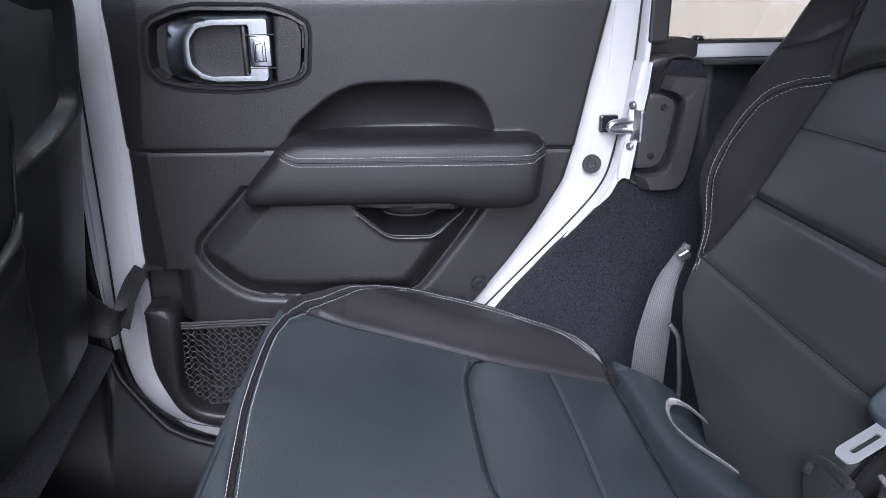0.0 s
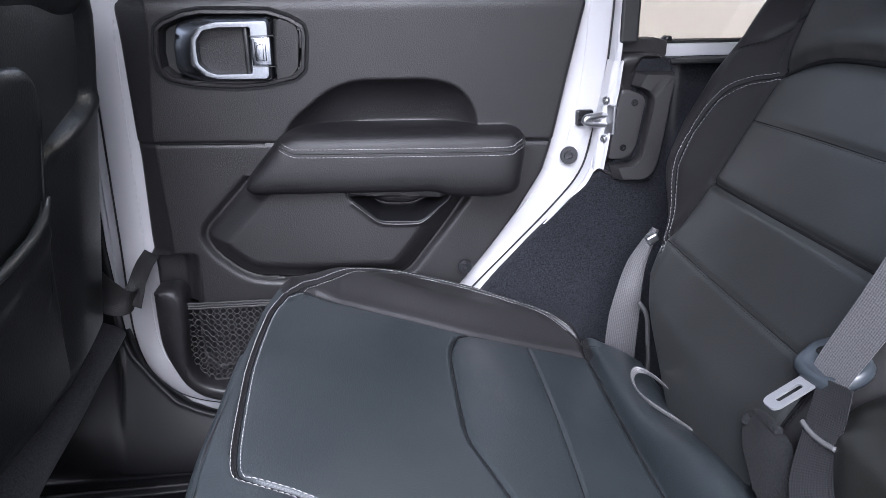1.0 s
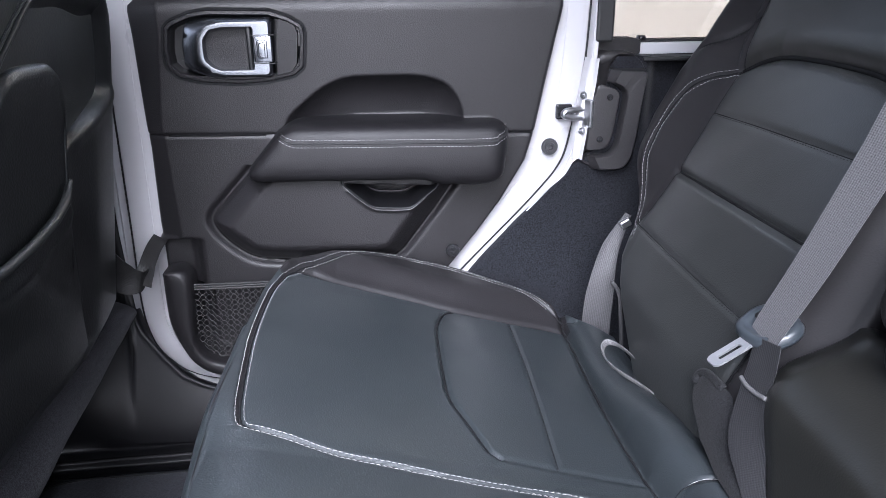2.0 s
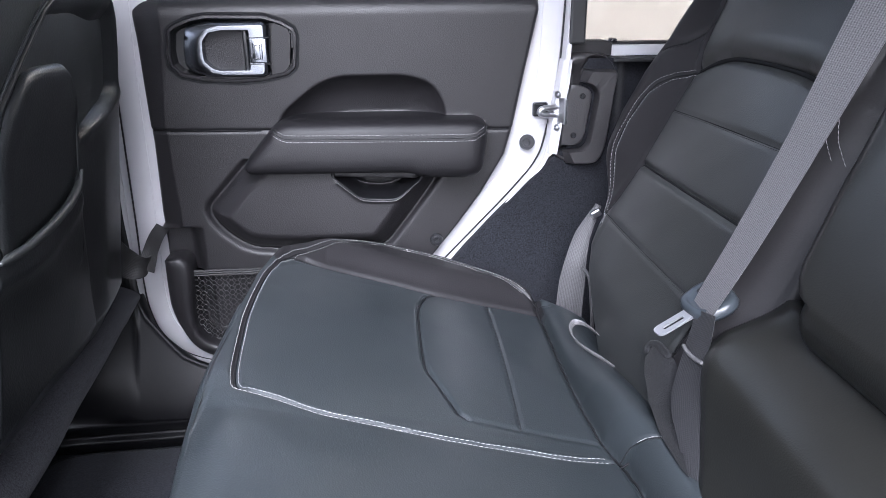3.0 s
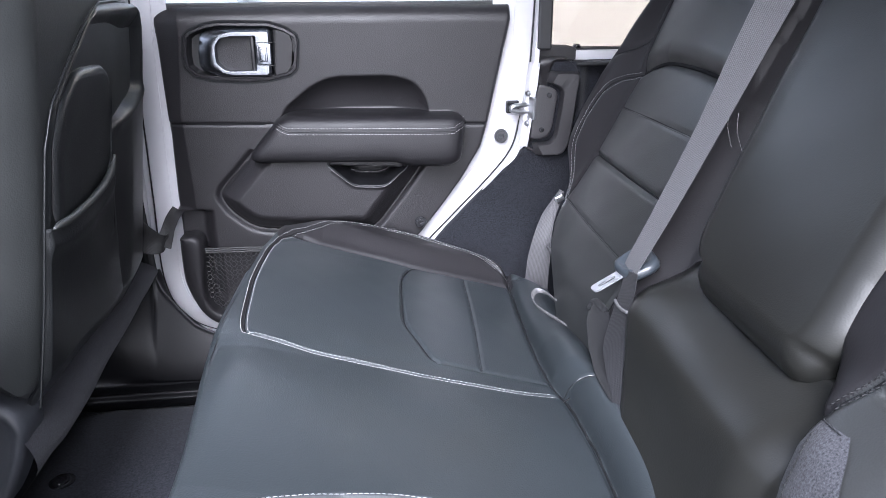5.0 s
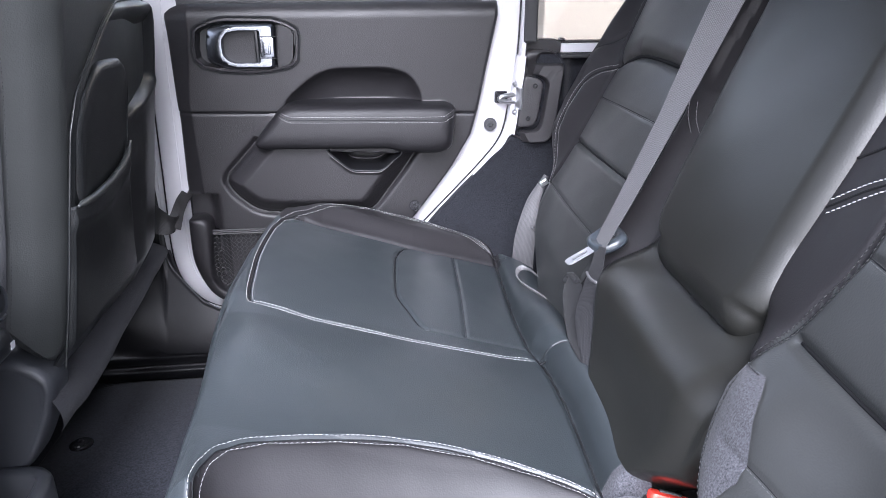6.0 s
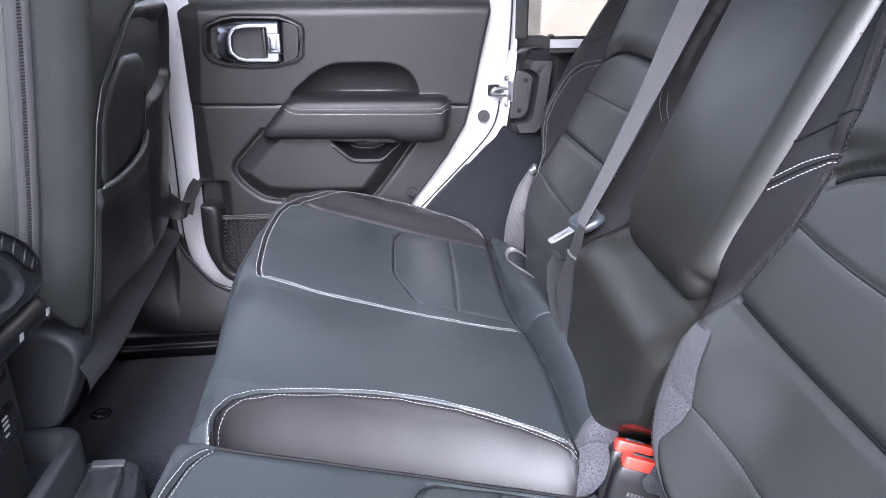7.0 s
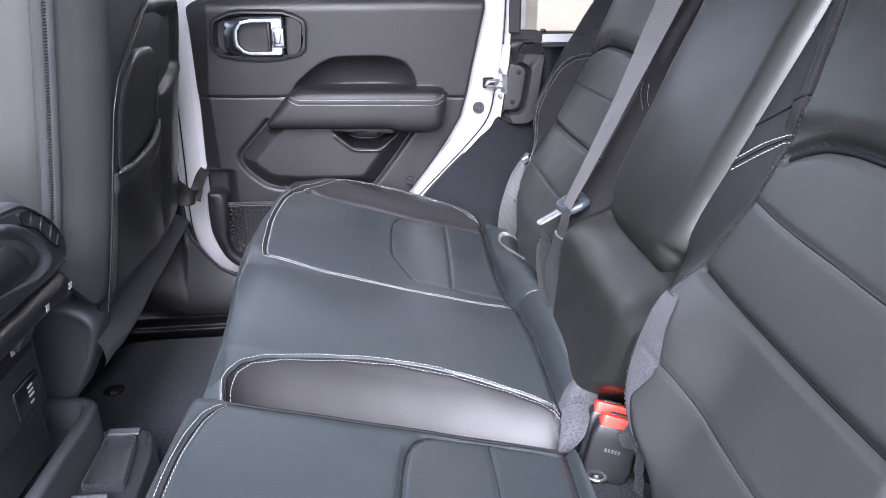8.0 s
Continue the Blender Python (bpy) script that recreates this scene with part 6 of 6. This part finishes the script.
tab = thing("felt_tab", (0.34, 0.40, 0.42), "grey felt tab tucked beside the belt", "felt tab", "felt tabs")
V, n = [], 22
TAB_A = ((0.357, 0.350, 0.342, 0.334, 0.331, 0.331), (0.475, 0.478, 0.462, 0.426, 0.378, 0.313), (0.4535, 0.439, 0.423, 0.406, 0.3995, 0.399))
TAB_B = ((0.359, 0.360, 0.353, 0.345, 0.338, 0.332), (0.452, 0.417, 0.393, 0.366, 0.338, 0.3025), (0.456, 0.458, 0.443, 0.427, 0.413, 0.400))
for s in np.linspace(0, 1, n):
    a = np.array([np.interp(s, [0, 0.12, 0.3, 0.52, 0.75, 1], c) for c in TAB_A])
    b = np.array([np.interp(s, [0, 0.12, 0.3, 0.52, 0.75, 1], c) for c in TAB_B])
    for t in np.linspace(0, 1, 8):
        V.append(a + (b - a) * t + BN * (0.002 + 0.008 * math.sin(math.pi * t) * (1 - s) + 0.002 * math.sin(9 * s)))
raw("tab", V, grid_faces(n, 8), FELT_DARK, tab)
V, F = tube(smooth_line([tuple(np.array(p) + BN * 0.005) for p in ((0.348, 0.470, 0.440), (0.354, 0.472, 0.450), (0.3565, 0.458, 0.456), (0.358, 0.430, 0.457))], 24), [0.003] + [0.0048] * 22 + [0.003], 8)
raw("folded_edge", V, F, FELT_DARK, tab, "folded felt edge")

WEB_FOLD = surface("webbing_edge", (0.05, 0.049, 0.051), 0.7, 1500, 0.6, 0.3)
side_belt = thing("seat_belt", (0.36, 0.83, 0.4), "grey woven outboard seat belt beside the backrest", "seat belt", "seat belts")
line = smooth_line([(0.392, 0.846, 0.505), (0.380, 0.846, 0.480), (0.366, 0.842, 0.450), (0.355, 0.832, 0.41), (0.348, 0.826, 0.355), (0.345, 0.822, 0.29)], 50)
ribbon("webbing", line, np.stack([np.linspace(0.9, 0.95, 50), np.linspace(-0.2, -0.35, 50), np.linspace(0.5, 0.1, 50)], 1), np.interp(np.linspace(0, 1, 50), [0, 0.25, 0.6, 1], [0.010, 0.026, 0.042, 0.044]), WEB_SIDE, side_belt, 0.0014, bow=0.002)
part("guide_clip", turn_bm(box_bm((-0.008, -0.005, -0.006), (0.008, 0.005, 0.006), 0.002), Matrix.Translation((0.3865, 0.842, 0.492)) @ Matrix.Rotation(radians(-30), 4, "Y")), STEEL, side_belt, "small bright belt clip")

V, F = tube(smooth_line([(0.357, 0.795, 0.418), (0.368, 0.79, 0.400), (0.373, 0.79, 0.363), (0.377, 0.79, 0.320), (0.374, 0.79, 0.29)], 40), 0.0032, 8)
raw("belt_fold", V, F, WEB_FOLD, side_belt, "folded edge of the webbing")

loop = thing("pull_loop", (0.325, 0.60, 0.37), "grey webbing pull loop at the back of the cushion", "pull loop")
line = smooth_line([(0.350, 0.546, 0.360), (0.347, 0.578, 0.3725), (0.3427, 0.631, 0.3775), (0.3315, 0.669, 0.380), (0.317, 0.678, 0.3815), (0.3056, 0.660, 0.382), (0.303, 0.631, 0.381), (0.312, 0.604, 0.379), (0.329, 0.579, 0.375), (0.342, 0.559, 0.370), (0.351, 0.546, 0.3585)], 100)
CORD_WEB = woven("loop_webbing", (0.12, 0.117, 0.12))
ribbon("band", line, (-0.55, 0.0, 0.85), 0.0090, CORD_WEB, loop, 0.0022)


BUCKLE = surface("buckle_plastic", (0.015, 0.015, 0.0165), 0.42, 600, 0.2, 0.2)


def buckle(at, ax, width_dir, label):
    """A belt buckle: tapered black housing with a red release."""
    root = thing("belt_buckle", at, label, "buckle", "belt buckles")
    w = Vector(ax).normalized()
    u = Vector(width_dir)
    u = (u - w * u.dot(w)).normalized()
    v = w.cross(u)
    pos = lambda a, b, c: tuple(Vector(at) + u * a + v * b + w * c)
    rows = []
    sec = lambda sx, sy: even(rounded([(-sx, -sy), (sx, -sy), (sx, sy), (-sx, sy)], 0.005, 5), 64)
    V, F = [], []
    prof = [(0.018, 0.009, -0.080), (0.0255, 0.0125, -0.074), (0.0282, 0.014, -0.060), (0.0272, 0.0145, -0.02), (0.0248, 0.0140, -0.006), (0.0236, 0.013, -0.004)]
    for sx, sy, c in prof:
        V += [pos(a, b, c) for a, b in sec(sx, sy)]
    F = grid_faces(len(prof), 64, wrap=True) + [tuple(range(64))[::-1], tuple(range(64 * (len(prof) - 1), 64 * len(prof)))]
    house = raw("housing", V, F, BUCKLE, root, "black plastic buckle housing", sharp=50)
    prof = [(0.0218, 0.0120, -0.014), (0.0218, 0.0120, 0.004), (0.0204, 0.0110, 0.0065), (0.015, 0.0060, 0.0070)]
    V = []
    for sx, sy, c in prof:
        V += [pos(a, b, c - 0.25 * (b - 0.0)) for a, b in sec(sx, sy)]
    F = grid_faces(len(prof), 64, wrap=True) + [tuple(range(64 * (len(prof) - 1), 64 * len(prof)))]
    raw("release_button", V, F, RED, root, "red release button", sharp=40)
    V = []
    for c in (0.004, 0.0082):
        V += [pos(a, b + 0.0035, c) for a, b in even(rounded([(-0.0115, -0.0022), (0.0115, -0.0022), (0.0115, 0.0022), (-0.0115, 0.0022)], 0.001, 4), 40)]
    raw("slot", V, grid_faces(2, 40, wrap=True) + [tuple(range(40, 80))], STEEL_DARK, root, "dark slot for the tongue")
    for k in range(5):
        bm = box_bm((-0.0012, -0.0006, -0.0022), (0.0012, 0.0006, 0.0022))
        m = Matrix((( u.x, v.x, w.x, 0), (u.y, v.y, w.y, 0), (u.z, v.z, w.z, 0), (0, 0, 0, 1)))
        part("print_bar", turn_bm(bm, Matrix.Translation(pos(-0.008 + 0.004 * k, -0.0146, -0.034)) @ m), LIP, house, "faint white print")
    return root


buckle((0.365, 0.048, 0.369), (0.20, 0.08, 0.97), (0.97, -0.24, 0), "black belt buckle with a red release, upright in the seat gap")
buckle((0.366, 0.080, 0.366), (0.20, 0.14, 0.97), (0.97, -0.24, 0), "black belt buckle with a red release, half hidden behind another")

# felt edges round the buckles
def felt_scrap(name, rows_ab, label, bulge=0.006):
    t = thing(name, rows_ab[0][0], label, "felt tab", "felt tabs")
    V = []
    A = smooth_line([r[0] for r in rows_ab], 16)
    B = smooth_line([r[1] for r in rows_ab], 16)
    for i, (a, b) in enumerate(zip(A, B)):
        for s in np.linspace(0, 1, 9):
            V.append(a + (b - a) * s + np.array((-0.5, -0.5, 0.7)) * bulge * math.sin(math.pi * s) + 0.001 * math.sin(i + 4 * s))
    raw("felt", V, grid_faces(16, 9), FELT, t)


felt_scrap("felt_tab", [((0.303, 0.084, 0.366), (0.336, 0.082, 0.373)), ((0.297, 0.060, 0.360), (0.331, 0.058, 0.362)), ((0.292, 0.044, 0.348), (0.320, 0.044, 0.347)), ((0.288, 0.036, 0.338), (0.300, 0.037, 0.336))], "grey felt end of the cushion's rear roll")
felt_scrap("felt_tab", [((0.3728, 0.020, 0.398), (0.376, 0.014, 0.4055)), ((0.3635, 0.020, 0.380), (0.3825, 0.014, 0.382)), ((0.3554, 0.020, 0.366), (0.386, 0.014, 0.363)), ((0.366, 0.020, 0.3516), (0.3853, 0.014, 0.353)), ((0.3786, 0.020, 0.344), (0.383, 0.014, 0.346))],
           "grey felt corner of the backrest beside the buckle", 0.010)
felt_scrap("felt_tab", [((0.377, 0.016, 0.346), (0.385, 0.010, 0.354)), ((0.378, 0.016, 0.333), (0.3865, 0.010, 0.338)), ((0.3787, 0.016, 0.319), (0.388, 0.010, 0.3235)), ((0.3825, 0.016, 0.2785), (0.391, 0.010, 0.283))],
           "narrow grey felt edge below the backrest corner", 0.002)

# small steel ring of the buckle's anchor in the seat gap
anchor = thing("buckle_anchor", (0.339, 0.037, 0.29), "bright steel ring at the foot of the belt buckles", "anchor")
V, F = tube([(0.339 + 0.012 * math.cos(w), 0.037 + 0.012 * math.sin(w), 0.300) for w in np.linspace(0, 2 * math.pi, 24, endpoint=False)], 0.0022, 8, closed=True)
raw("ring", V, F, STEEL, anchor)
V, F = tube([(0.339, 0.037, 0.285), (0.339, 0.037, 0.303)], 0.006, 12)
raw("pin", V, F, STEEL_DARK, anchor, "dark pin inside the ring")
